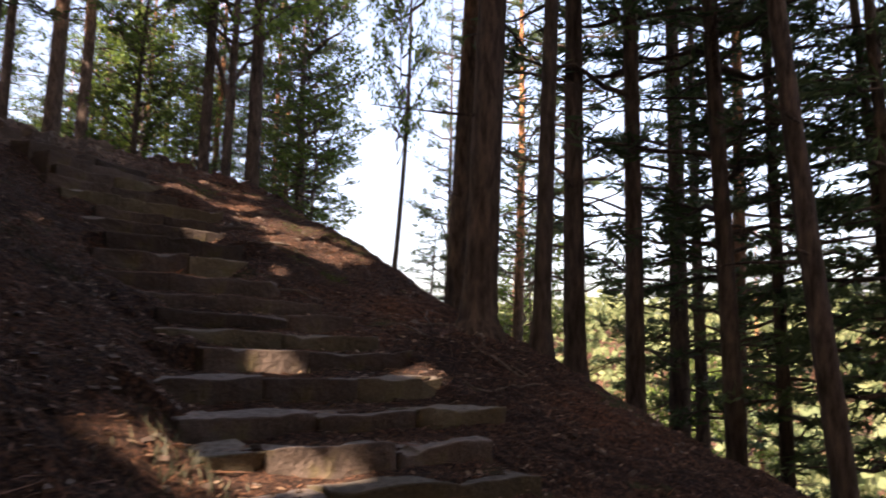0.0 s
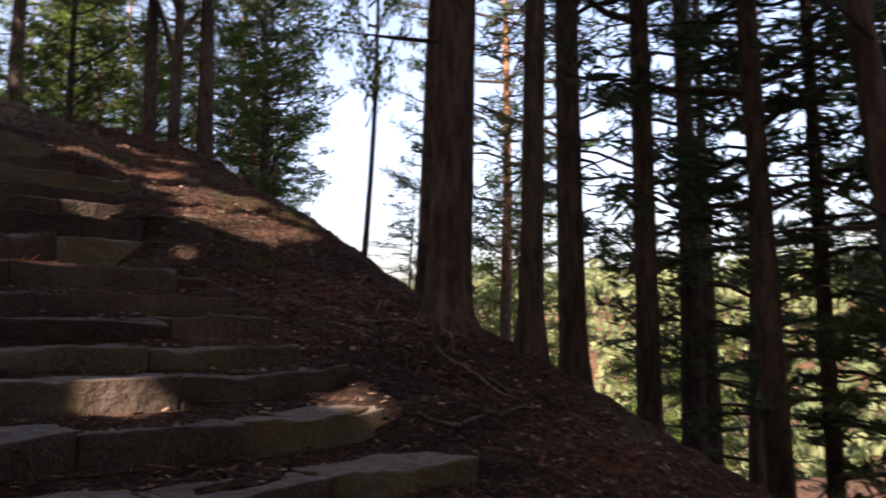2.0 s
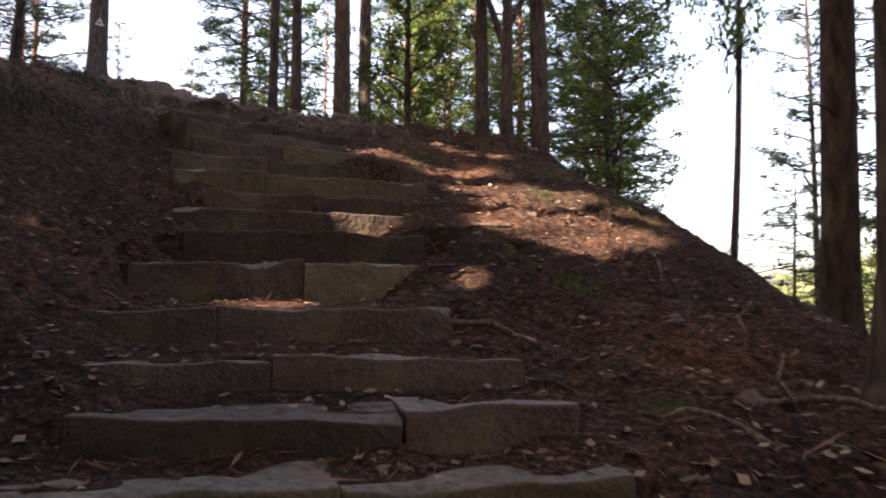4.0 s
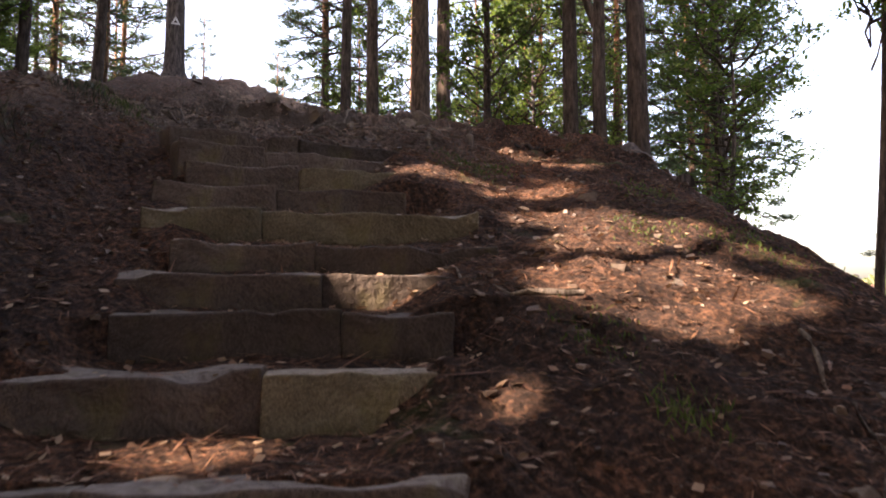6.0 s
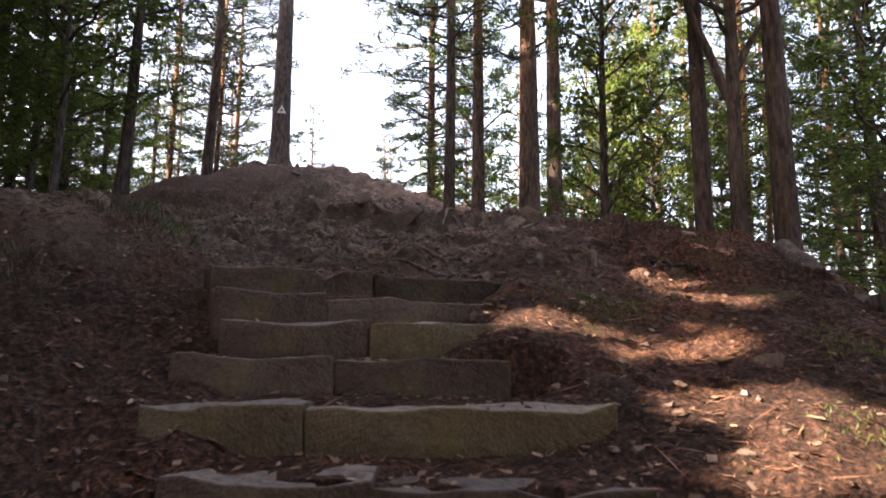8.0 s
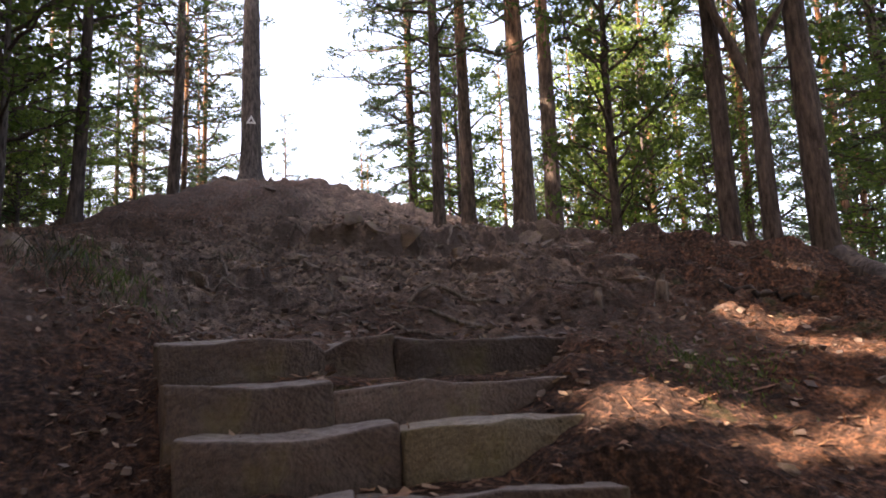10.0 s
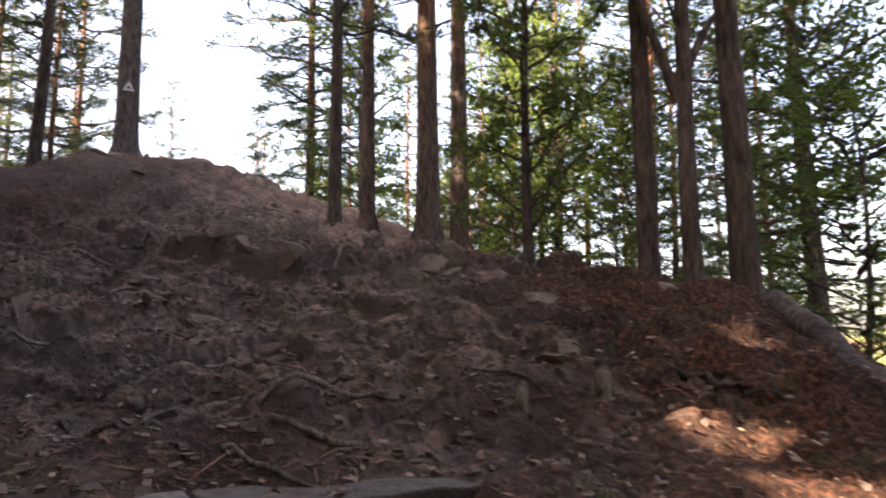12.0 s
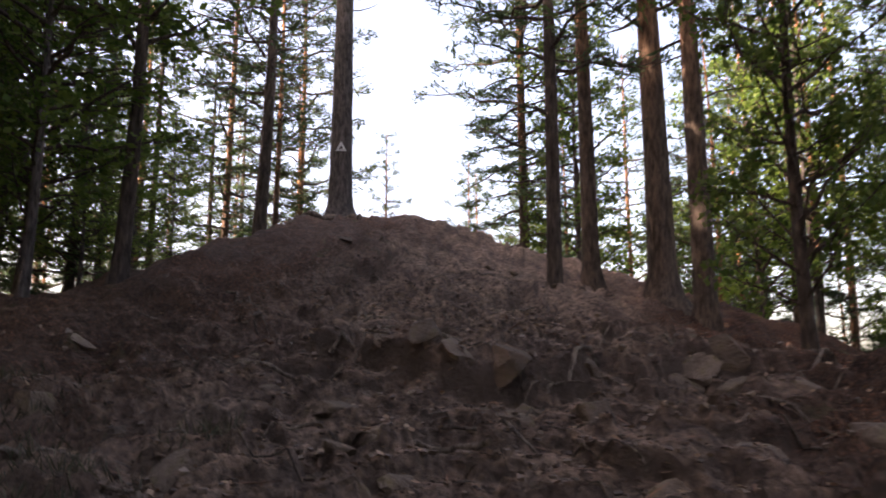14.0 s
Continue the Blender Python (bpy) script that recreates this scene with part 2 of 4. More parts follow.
# the steps from the top down: s and v of the front edge's middle, half its length, its height and yaw
STEPS = [
    (10.48, 3.85, 0.92, 3.42, 86), (10.12, 3.98, 0.90, 3.23, 86), (9.80, 3.90, 0.76, 3.07, 78), (9.47, 3.85, 0.74, 2.86, 72), (8.96, 4.08, 0.94, 2.64, 68),
    (8.44, 4.20, 0.84, 2.40, 63), (8.07, 3.98, 0.80, 2.22, 62), (7.66, 4.00, 0.70, 2.02, 62), (7.25, 4.03, 0.94, 1.80, 62), (6.55, 3.75, 0.82, 1.54, 60),
    (5.98, 3.83, 0.90, 1.32, 60), (5.51, 3.98, 0.86, 1.15, 60), (5.08, 3.90, 0.90, 0.99, 59), (4.73, 4.08, 0.88, 0.85, 62), (4.17, 3.80, 1.10, 0.65, 61),
    (3.65, 3.78, 1.18, 0.46, 60), (3.22, 3.30, 1.06, 0.31, 58), (2.80, 3.40, 0.95, 0.16, 58), (2.36, 3.35, 0.95, 0.00, 58)]
EDGES = [(*to_xy(a, b), yaw, z, half) for a, b, half, z, yaw in STEPS]


def height(x, y):
    """The ground's height at a place, steps and roughness in it."""
    s, v = to_sv(x, y)
    z = float(lie(s, v))
    near = 1.0 if -4 < s < 30 and -8 < v < 14 else 0.35
    rock = 1.0 + 1.1 * float(smooth(10.8, 12.0, s) * (1 - smooth(25, 29, s)))
    z += rough(x, y, near * rock)
    # small ledges, where the soil has washed away from stones and roots
    if near == 1.0 and s > 0.5:
        step = 0.10 + 0.08 * min(rock - 1.0, 1.0)
        k = (z + 0.30 * noise.noise(Vector((x * 1.1, y * 1.1, 5.0))) + 0.12 * noise.noise(Vector((x * 3.6, y * 3.6, 8.0))) + 0.06 * noise.noise(Vector((x * 8, y * 8, 3.0)))) / step
        f = k - math.floor(k)
        t = min(max((f - 0.6) / 0.34, 0.0), 1.0)
        z += step * (t * t * (3 - 2 * t) - f) * (0.4 + 0.55 * min(rock - 1.0, 1.0))
    if 1.2 < s < 11.6 and 2.2 < v < 5.6:
        top, side = None, 0.0
        for k, (ex, ey, yaw, ez, half) in enumerate(EDGES):
            c, n = math.cos(radians(yaw)), math.sin(radians(yaw))
            fore = -(x - ex) * n + (y - ey) * c
            if fore > 0.10:
                along = (x - ex) * c + (y - ey) * n
                top, side, into, low, reach = ez, abs(along), fore, k, half
                break
        if top is not None:
            w = 1 - float(smooth(reach - 0.22, reach + 0.16, side + 0.14 * noise.noise(Vector((x * 3.1, y * 3.1, 4.0)))))
            if low == 0:
                w *= 1 - float(smooth(0.35, 0.8, into))
            # litter lies on the treads and drifts against the next riser and over the ends
            flat = top - 0.022 + 0.03 * noise.noise(Vector((x * 2.2, y * 2.2, 6))) + 0.05 * float(smooth(0.2, 0.5, into)) + 0.02 * noise.noise(Vector((x * 6, y * 6, 2)))
            z = z * (1 - w) + flat * w
    return z


def part(name, mesh_or_bm, material, parent=None, label=""):
    """Links a bmesh or mesh as one object, under a thing or a part when one is given."""
    if isinstance(mesh_or_bm, bmesh.types.BMesh):
        me = bpy.data.meshes.new(name)
        mesh_or_bm.to_mesh(me)
        mesh_or_bm.free()
    else:
        me = mesh_or_bm
    if material and not me.materials:
        me.materials.append(material)
    ob = new(name, me)
    if parent:
        ob.parent = parent
    if label:
        ob["label"] = label
    return ob


def mesh_from(name, verts, faces, material=None, shade=False, mats=None):
    me = bpy.data.meshes.new(name)
    me.from_pydata([tuple(v) for v in verts], [], faces)
    if material:
        me.materials.append(material)
    if shade:
        me.polygons.foreach_set("use_smooth", [True] * len(me.polygons))
    me.update()
    return me


def spaced(lo, fine_lo, fine_hi, hi, step, grow):
    """Grid lines: even in the middle, growing apart outwards."""
    mid = list(np.arange(fine_lo, fine_hi + step / 2, step))
    d, up = step, [mid[-1]]
    while up[-1] < hi:
        d *= grow
        up.append(up[-1] + d)
    d, down = step, [mid[0]]
    while down[-1] > lo:
        d *= grow
        down.append(down[-1] - d)
    return down[:0:-1] + mid + up[1:]


def build_ground():
    ss = spaced(-400, 1.8, 18.5, 420, 0.052, 1.09)
    vs = spaced(-420, 0.6, 7.4, 600, 0.052, 1.09)
    verts = []
    for s in ss:
        for v in vs:
            x, y = to_xy(s, v)
            verts.append((x, y, height(x, y)))
    w = len(vs)
    faces = [(i * w + j, i * w + j + 1, (i + 1) * w + j + 1, (i + 1) * w + j) for i in range(len(ss) - 1) for j in range(w - 1)]
    faces = [f[::-1] for f in faces]
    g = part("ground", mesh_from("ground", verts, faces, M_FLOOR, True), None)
    tagged(g, "steep forest floor of red-brown needle litter, dirt and rock", "ground", kind="structure")


build_ground()


# ---- stone steps ----
def stone_block(rnd, w, d, h, wear=0.024):
    """A hewn block with worn, rounded edges and chipped corners: w along the edge, d deep, h high, top front edge's middle at the origin."""
    bm = bmesh.new()
    bmesh.ops.create_cube(bm, size=1)
    for v in bm.verts:
        v.co = Vector((v.co.x * w, (v.co.y + 0.5) * d, (v.co.z - 0.5) * h))
    bmesh.ops.bevel(bm, geom=list(bm.edges), offset=0.014, segments=3, affect="EDGES", profile=0.6)
    bmesh.ops.subdivide_edges(bm, edges=[e for e in bm.edges if e.calc_length() > 0.10], cuts=4, use_grid_fill=True)
    bmesh.ops.subdivide_edges(bm, edges=[e for e in bm.edges if e.calc_length() > 0.09], cuts=1, use_grid_fill=True)
    o = Vector((rnd.uniform(0, 90), rnd.uniform(0, 90), 0))
    sag = rnd.uniform(0.0, 0.014)
    for v in bm.verts:
        q = v.co + o
        end = abs(v.co.x) / (w / 2)
        chip = max(0.0, noise.noise(q * 4.2 + Vector((2, 7, 1))) - 0.22) * (1.0 if v.co.z > -0.12 and v.co.y < 0.12 else 0.25)
        v.co += wear * Vector((0.5 * noise.noise(q * 6), 1.2 * noise.noise(q * 3.0 + Vector((5, 0, 0))) + 0.7 * noise.noise(q * 11) + 0.35 * noise.noise(q * 23), 1.3 * noise.noise(q * 2.6 + Vector((0, 5, 0))) + 0.5 * noise.noise(q * 9)))
        v.co += Vector((-0.03 * (1 if v.co.x > 0 else -1) * chip, 0.13 * chip, -0.11 * chip))
        # feet have hollowed the tread, and the ends have rounded off
        v.co.z -= sag * (1 - end * end) + 0.05 * max(0.0, end - 0.8) ** 1.5
        v.co.y += 0.06 * max(0.0, end - 0.85) * (1 if v.co.y < d * 0.5 else 0)
    for f in bm.faces:
        f.smooth = True
    return bm


def build_steps():
    rnd = random.Random(5)
    looks = ["weathered grey-brown sandstone step of long hewn blocks", "mossy sandstone step with uneven worn blocks", "sandstone step half buried in needle litter"]
    for i, (ex, ey, yaw, ez, half) in enumerate(EDGES):
        step = new("stone_step")
        step.matrix_world = pose(ex, ey, ez, 0, 0, yaw)
        tagged(step, looks[i % 3], "step", "stone steps up the hill")
        x, right = -half - rnd.uniform(0.0, 0.12), half + rnd.uniform(0.0, 0.12)
        while x < right - 0.15:
            w = min(rnd.uniform(0.62, 1.15), right - x)
            if right - x - w < 0.38:
                w = right - x
            mossy = rnd.random() < 0.22
            b = part("stone_block", stone_block(rnd, w - 0.002, rnd.uniform(0.3, 0.4), 0.34), M_MOSSY if mossy else M_STEP, step, "yellow-green mossy sandstone block" if mossy else "")
            b.location = (x + w / 2, rnd.uniform(-0.022, 0.022), rnd.uniform(-0.016, 0.012))
            b.rotation_euler = (rnd.uniform(-0.05, 0.04), rnd.uniform(-0.022, 0.022), rnd.uniform(-0.04, 0.04))
            x += w


build_steps()


# ---- trees ----
def tube(verts, faces, pts, radii, sides):
    """Adds a tapering tube along pts to the lists."""
    base = len(verts)
    for k, (p, r) in enumerate(zip(pts, radii)):
        way = (pts[min(k + 1, len(pts) - 1)] - pts[max(k - 1, 0)]).normalized()
        a = way.orthogonal().normalized() if abs(way.z) < 0.9 else Vector((1, 0, 0)).cross(way).normalized()
        b = way.cross(a)
        for j in range(sides):
            t = 2 * math.pi * j / sides
            verts.append(p + (a * math.cos(t) + b * math.sin(t)) * r)
    for k in range(len(pts) - 1):
        for j in range(sides):
            q = (j + 1) % sides
            faces.append((base + k * sides + j, base + k * sides + q, base + (k + 1) * sides + q, base + (k + 1) * sides + j))
    faces.append(tuple(base + (len(pts) - 1) * sides + j for j in range(sides)))


def trunk_mesh(seed, h, r, lean=(0, 0), bend=0.15, sides=14, top=0.12, flare=0.38):
    """A stem from a little under the ground to its tip, with root flare and slow bends."""
    rnd = random.Random(seed)
    verts, faces, pts, radii = [], [], [], []
    n = 26
    ph = rnd.uniform(0, 6.3)
    for k in range(n):
        t = (k / (n - 1)) ** 1.5
        z = -0.7 + (h + 0.7) * t
        up = max(z, 0) / h
        sway = bend * math.sin(up * 4 + ph) - bend * math.sin(ph)
        pts.append(Vector((lean[0] * max(z, 0) + sway, lean[1] * max(z, 0) + 0.6 * sway * math.cos(ph), z)))
        radii.append(r * (top + (1 - top) * (1 - up) ** 0.85) * (1 + flare * math.exp(-max(z, -0.2) * 5.5)))
    tube(verts, faces, pts, radii, sides)
    for i, v in enumerate(verts):
        k = i // sides
        j = i % sides
        low = math.exp(-max(pts[k].z, 0) * 3.0)
        lump = 1 + 0.05 * noise.noise(Vector((v.x * 5, v.y * 5, v.z * 1.3 + seed))) + 0.16 * low * math.sin(j * 2 * math.pi / sides * 5 + seed)
        verts[i] = pts[k] + (v - pts[k]) * lump
    return mesh_from("trunk", verts, faces, None, True), pts, radii


def quads_mesh(name, centers, ax, ay, material, verts=(), faces=(), wood=None):
    """A mesh of many separate four-cornered blades, with the wood that bears them when given."""
    n = len(centers)
    v = np.empty((n, 4, 3))
    v[:, 0], v[:, 1], v[:, 2], v[:, 3] = centers - ay * 0.5, centers + ax * 0.5 - ay * 0.05, centers + ay * 0.5, centers - ax * 0.5 - ay * 0.05
    co = v.reshape(-1, 3)
    sizes = np.full(n, 4)
    index = np.arange(4 * n)
    if faces:
        index = np.concatenate([index, np.array([k for f in faces for k in f]) + 4 * n])
        sizes = np.concatenate([sizes, [len(f) for f in faces]])
        co = np.concatenate([co, np.array([tuple(p) for p in verts])])
    starts = np.concatenate([[0], np.cumsum(sizes)[:-1]])
    me = bpy.data.meshes.new(name)
    me.vertices.add(len(co))
    me.vertices.foreach_set("co", co.ravel())
    me.loops.add(len(index))
    me.loops.foreach_set("vertex_index", index)
    me.polygons.add(len(sizes))
    me.polygons.foreach_set("loop_start", starts)
    me.polygons.foreach_set("loop_total", sizes)
    me.materials.append(material)
    if wood:
        me.materials.append(wood)
        me.polygons.foreach_set("material_index", np.where(np.arange(len(sizes)) < n, 0, 1))
    me.update(calc_edges=True)
    return me


def unit(rs, n):
    d = rs.normal(size=(n, 3))
    return d / np.linalg.norm(d, axis=1)[:, None]


def crown_meshes(kind, seed, h, start, spread, count, rich=1.0, small=1.0):
    """Branches and leaves of a tree h high whose crown begins at start * h. """
    rnd, rs = random.Random(seed), np.random.RandomState(seed)
    bv, bf, C, AX, AY = [], [], [], [], []

    def spray(p, way, size, n, blade, wide):
        """A tuft of blades round p, swept along way."""
        d = unit(rs, n) * np.array([1, 1, 0.8]) + np.array(way) * (1.1 if kind == "pine" else 0.5)
        d /= np.linalg.norm(d, axis=1)[:, None]
        off = unit(rs, n) * (rs.rand(n, 1) ** 0.5) * size
        if kind == "spruce":
            off[:, 2] *= 0.3
        c = np.array(p) + off
        a = d * blade * (0.6 + 0.8 * rs.rand(n, 1))
        s = np.cross(d, unit(rs, n))
        s /= np.linalg.norm(s, axis=1)[:, None] + 1e-9
        C.append(c)
        AY.append(a)
        AX.append(s * wide * (0.6 + 0.8 * rs.rand(n, 1)))

    for k in range(count):
        f = start + (1 - start) * (k + rnd.random()) / count
        z = h * min(f, 0.985)
        t = (f - start) / (1 - start)
        ang = k * 2.4 + rnd.uniform(-0.5, 0.5)
        if kind == "pine":
            reach = spread * (0.35 + 0.9 * math.sin(math.pi * min(1, 0.18 + 0.8 * t))) * rnd.uniform(0.6, 1.1)
            rise, droop = rnd.uniform(0.05, 0.45), 0.05
        elif kind == "spruce":
            reach = spread * (1.05 - 0.92 * t) * rnd.uniform(0.7, 1.1)
            rise, droop = rnd.uniform(-0.18, 0.12), 0.16
        else:
            reach = spread * (0.5 + 0.75 * math.sin(math.pi * min(1, 0.15 + 0.8 * t))) * rnd.uniform(0.55, 1.15)
            rise, droop = rnd.uniform(0.2, 0.9), -0.06
        way = Vector((math.cos(ang), math.sin(ang), rise)).normalized()
        side = Vector((-way.y, way.x, 0)).normalized()
        pts = [Vector((0, 0, z))]
        m = 5
        for q in range(1, m + 1):
            u = q / m
            wob = Vector((rnd.uniform(-1, 1), rnd.uniform(-1, 1), rnd.uniform(-1, 1))) * 0.05 * reach
            pts.append(Vector((0, 0, z)) + way * reach * u + Vector((0, 0, -droop * reach * u * u)) + wob)
        r0 = 0.012 + 0.014 * reach
        tube(bv, bf, pts, [r0 * (1 - 0.85 * q / m) for q in range(m + 1)], 4)
        subs = max(3, int(reach * (3.2 if kind == "pine" else 3.0)))
        for q in range(subs):
            u = rnd.uniform(0.3 if kind != "spruce" else 0.12, 1.0)
            i = min(int(u * m), m - 1)
            p = pts[i].lerp(pts[i + 1], u * m - i)
            sd = side * rnd.choice((-1, 1)) + way * rnd.uniform(0.3, 0.9) + Vector((0, 0, rnd.uniform(-0.2, 0.35)))
            ln = reach * rnd.uniform(0.12, 0.34) * (1.15 - 0.6 * u)
            e = p + sd.normalized() * ln
            tube(bv, bf, [p, e], [r0 * 0.4, r0 * 0.15], 3)
            wy = sd.normalized()
            if kind == "pine":
                spray(e, wy, 0.20, 9, 0.25, 0.044)
                spray(p.lerp(e, 0.5), wy, 0.24, 8, 0.25, 0.044)
            elif kind == "spruce":
                for g in (0.35, 0.7, 1.0):
                    spray(p.lerp(e, g) + Vector((0, 0, -0.02)), wy, 0.26, 8, 0.22, 0.045)
            else:
                spray(e, wy, 0.36, int(11 * rich), 0.16 * small, 0.10 * small)
                spray(p.lerp(e, 0.5), wy, 0.34, int(8 * rich), 0.16 * small, 0.10 * small)
    leaf_mat = {"pine": M_NEEDLE, "spruce": M_SPRUCE, "oak": M_OAK}[kind]
    return quads_mesh("crown", np.concatenate(C), np.concatenate(AX), np.concatenate(AY), leaf_mat, bv, bf, M_TWIG)


H_PINE, H_SPRUCE, H_OAK = 17.0, 16.0, 10.0
CROWNS = {
    "pine": [crown_meshes("pine", 11, H_PINE, 0.26, 2.6, 50), crown_meshes("pine", 12, H_PINE, 0.38, 2.8, 46), crown_meshes("pine", 13, H_PINE, 0.16, 2.3, 56)],
    "spruce": [crown_meshes("spruce", 21, H_SPRUCE, 0.06, 2.7, 80), crown_meshes("spruce", 22, H_SPRUCE, 0.12, 2.4, 76)],
    "oak": [crown_meshes("oak", 31, H_OAK, 0.18, 2.6, 40), crown_meshes("oak", 32, H_OAK, 0.34, 2.9, 36), crown_meshes("oak", 33, H_OAK, 0.08, 2.2, 44), crown_meshes("oak", 34, H_OAK, 0.10, 2.3, 48, 1.7, 0.7)],
}
BARKS = {"pine": M_PINE, "spruce": M_DARK, "oak": M_GREY}
HIGH = {"pine": H_PINE, "spruce": H_SPRUCE, "oak": H_OAK}
FAR_TRUNKS = {k: [trunk_mesh(70 + i, HIGH[k], 0.14 if k != "oak" else 0.10, (0, 0), 0.12, 8)[0] for i in range(2)] for k in HIGH}
WORDS = {"pine": "tall Scots pine with dark furrowed bark and high tufts of needles", "spruce": "dark spruce with drooping branches on the slope", "oak": "young broadleaf tree with bright green leaves"}
tree_seed = [100]


def tree(kind, x, y, h, r=None, lean=(0, 0), bend=0.12, crown=0, bark=None, label="", group="", near=True, crown_scale=None, z=None):
    """A tree of the given kind standing at (x, y), h high, with its stem r thick at the foot."""
    tree_seed[0] += 1
    rnd = random.Random(tree_seed[0])
    t = new({"pine": "pine_tree", "spruce": "spruce_tree", "oak": "broadleaf_tree"}[kind])
    t.matrix_world = pose(x, y, height(x, y) - 0.03 if z is None else z)
    tagged(t, label or WORDS[kind], "tree", group or ("trees of the surrounding forest" if not near else ""))
    k = h / HIGH[kind]
    if r is not None:
        me, pts, radii = trunk_mesh(tree_seed[0], h, r, lean, bend)
        part("trunk", me, bark or BARKS[kind], t)
    else:
        me = FAR_TRUNKS[kind][rnd.randrange(2)]
        tr = part("trunk", me, bark or BARKS[kind], t)
        tr.scale = (k, k, k)
    if r is not None and kind != "oak" and near:
        for q in range(6):
            z = rnd.uniform(1.6, 7.0)
            a = rnd.uniform(0, 6.283)
            out = Vector((math.cos(a), math.sin(a), rnd.uniform(-0.15, 0.35)))
            ln = rnd.uniform(0.5, 1.7)
            p0 = Vector((lean[0] * z, lean[1] * z, z))
            kink = Vector((rnd.uniform(-0.1, 0.1), rnd.uniform(-0.1, 0.1), rnd.uniform(-0.15, 0.1)))
            bv, bf = [], []
            tube(bv, bf, [p0, p0 + out * ln * 0.4, p0 + out * ln * 0.75 + kink, p0 + out * ln + kink * 2.2], [0.022, 0.016, 0.010, 0.004], 5)
            part("dead_branch", mesh_from("dead_branch", bv, bf, M_TWIG, True), None, t)
    if crown is not None:
        me = CROWNS[kind][crown % len(CROWNS[kind])]
        cs = crown_scale or k
        turn = rnd.uniform(0, 360)
        ob = part("crown", me, None, t)
        m = Matrix(((1, 0, lean[0], 0), (0, 1, lean[1], 0), (0, 0, 1, 0), (0, 0, 0, 1)))
        ob.matrix_basis = m @ pose(0, 0, 0, 0, 0, turn) @ Matrix.Diagonal((cs, cs, k, 1))
    return t


# the trees along the valley edge and on the ridge, each at its own place
tree("pine", -3.41, 11.96, 19, 0.175, (0.035, 0.0), 0.05, 1, label="straight pine with thick trunk, sunlit high on one side")
tree("pine", -1.76, 8.28, 20, 0.185, (0.02, 0.0), 0.04, 1, label="thick dark pine trunk at the edge of the slope")
tree("oak", -6.95, 16.98, 11, 0.075, (0.03, 0.0), 0.10, 1, M_DARK, crown_scale=0.4, label="thin bare-stemmed tree standing against the sky")
tree("pine", -5.78, 23.96, 18, 0.20, (0, 0), 0.08, 0)
tree("pine", -1.13, 8.47, 16, 0.10, (0.01, 0.0), 0.05, 1, M_DARK, label="slim dark pine at the edge of the slope")
tree("pine", -1.08, 10.05, 17, 0.145, (-0.01, 0.0), 0.04, 1, M_DARK)
tree("pine", -0.40, 10.50, 17, 0.13, (0.0, 0.0), 0.05, 0, M_DARK)
tree("pine", -0.16, 14.54, 17, 0.20, (0.0, 0.0), 0.06, 2, M_DARK)
tree("spruce", 0.08, 18.35, 16, 0.18, (0.0, 0.0), 0.06, 0)
tree("pine", 0.80, 10.23, 17, 0.125, (-0.045, 0.0), 0.05, 2, M_DARK)
tree("spruce", 1.41, 11.65, 15, 0.105, (-0.03, 0.0), 0.06, 1)
tree("pine", 1.78, 8.76, 17, 0.125, (-0.075, 0.0), 0.08, 1, M_DARK, label="pine leaning over the slope with patches of bare orange bark")
tree("spruce", 2.64, 10.76, 15, 0.11, (-0.03, 0.0), 0.06, 1)
tree("spruce", 2.87, 11.81, 16, 0.10, (-0.04, 0.0), 0.06, 0)
tree("pine", -11.82, 15.85, 15, 0.155, (-0.03, -0.02), 0.12, 1, M_DARK, label="stout pine leaning back from the slope")
forked = tree("oak", -11.23, 15.99, 11, 0.135, (-0.03, 0.0), 0.10, 1, M_DARK, label="crooked forked oak with dark bark")
tree("pine", -10.91, 16.69, 15, 0.205, (-0.01, 0.0), 0.05, 1, M_DARK, label="thick dark pine beside the crooked oak")
tree("pine", -24.21, 11.86, 15, 0.30, (0.0, 0.0), 0.04, None, M_GREY, label="grey-brown trunk with a white triangle mark on the mound")
tree("pine", -27.27, 10.25, 14, 0.2, (0.0, 0.0), 0.2, 0, M_DARK)
tree("oak", -18.98, 7.40, 10, 0.13, (0.09, 0.0), 0.15, 1, M_DARK, label="slender leaning tree with dark bark")
tree("pine", -17.64, 14.11, 15, 0.13, (0.0, 0.0), 0.05, 0, M_DARK)
tree("pine", -18.99, 15.63, 16, 0.17, (-0.01, 0.0), 0.05, 1, M_PINE)
tree("pine", -18.16, 16.62, 17, 0.27, (-0.02, 0.0), 0.05, 0, M_PINE, label="pine with orange bark high on its trunk")
tree("pine", -16.42, 16.13, 16, 0.19, (-0.02, 0.0), 0.05, 1, M_PINE)
tree("oak", -10.31, 18.46, 5.2, 0.06, (0, 0), 0.1, 3, label="low bushy broadleaf tree at the valley edge", crown_scale=0.8)
tree("oak", -13.38, 15.09, 7.5, 0.09, (0, 0), 0.15, 2, M_DARK, crown_scale=0.62)
tree("oak", -18.5, 6.2, 7.0, 0.08, (0, 0), 0.12, 0, label="dense leafy tree at the edge of the wood", crown_scale=0.85)
tree("pine", -8.7, 25.1, 16, 0.10, (0, 0), 0.06, 2, M_DARK, crown_scale=0.55, label="slender pine with low branches on the valley slope")
tree("pine", -7.6, 21.2, 4.5, 0.05, (0, 0), 0.08, 2, M_DARK, crown_scale=0.5, label="slim young pine on the valley slope")
tree("pine", -33.4, 18.9, 9.5, 0.09, (0, 0), 0.06, 2, crown_scale=0.45, label="young pine beyond the mound")
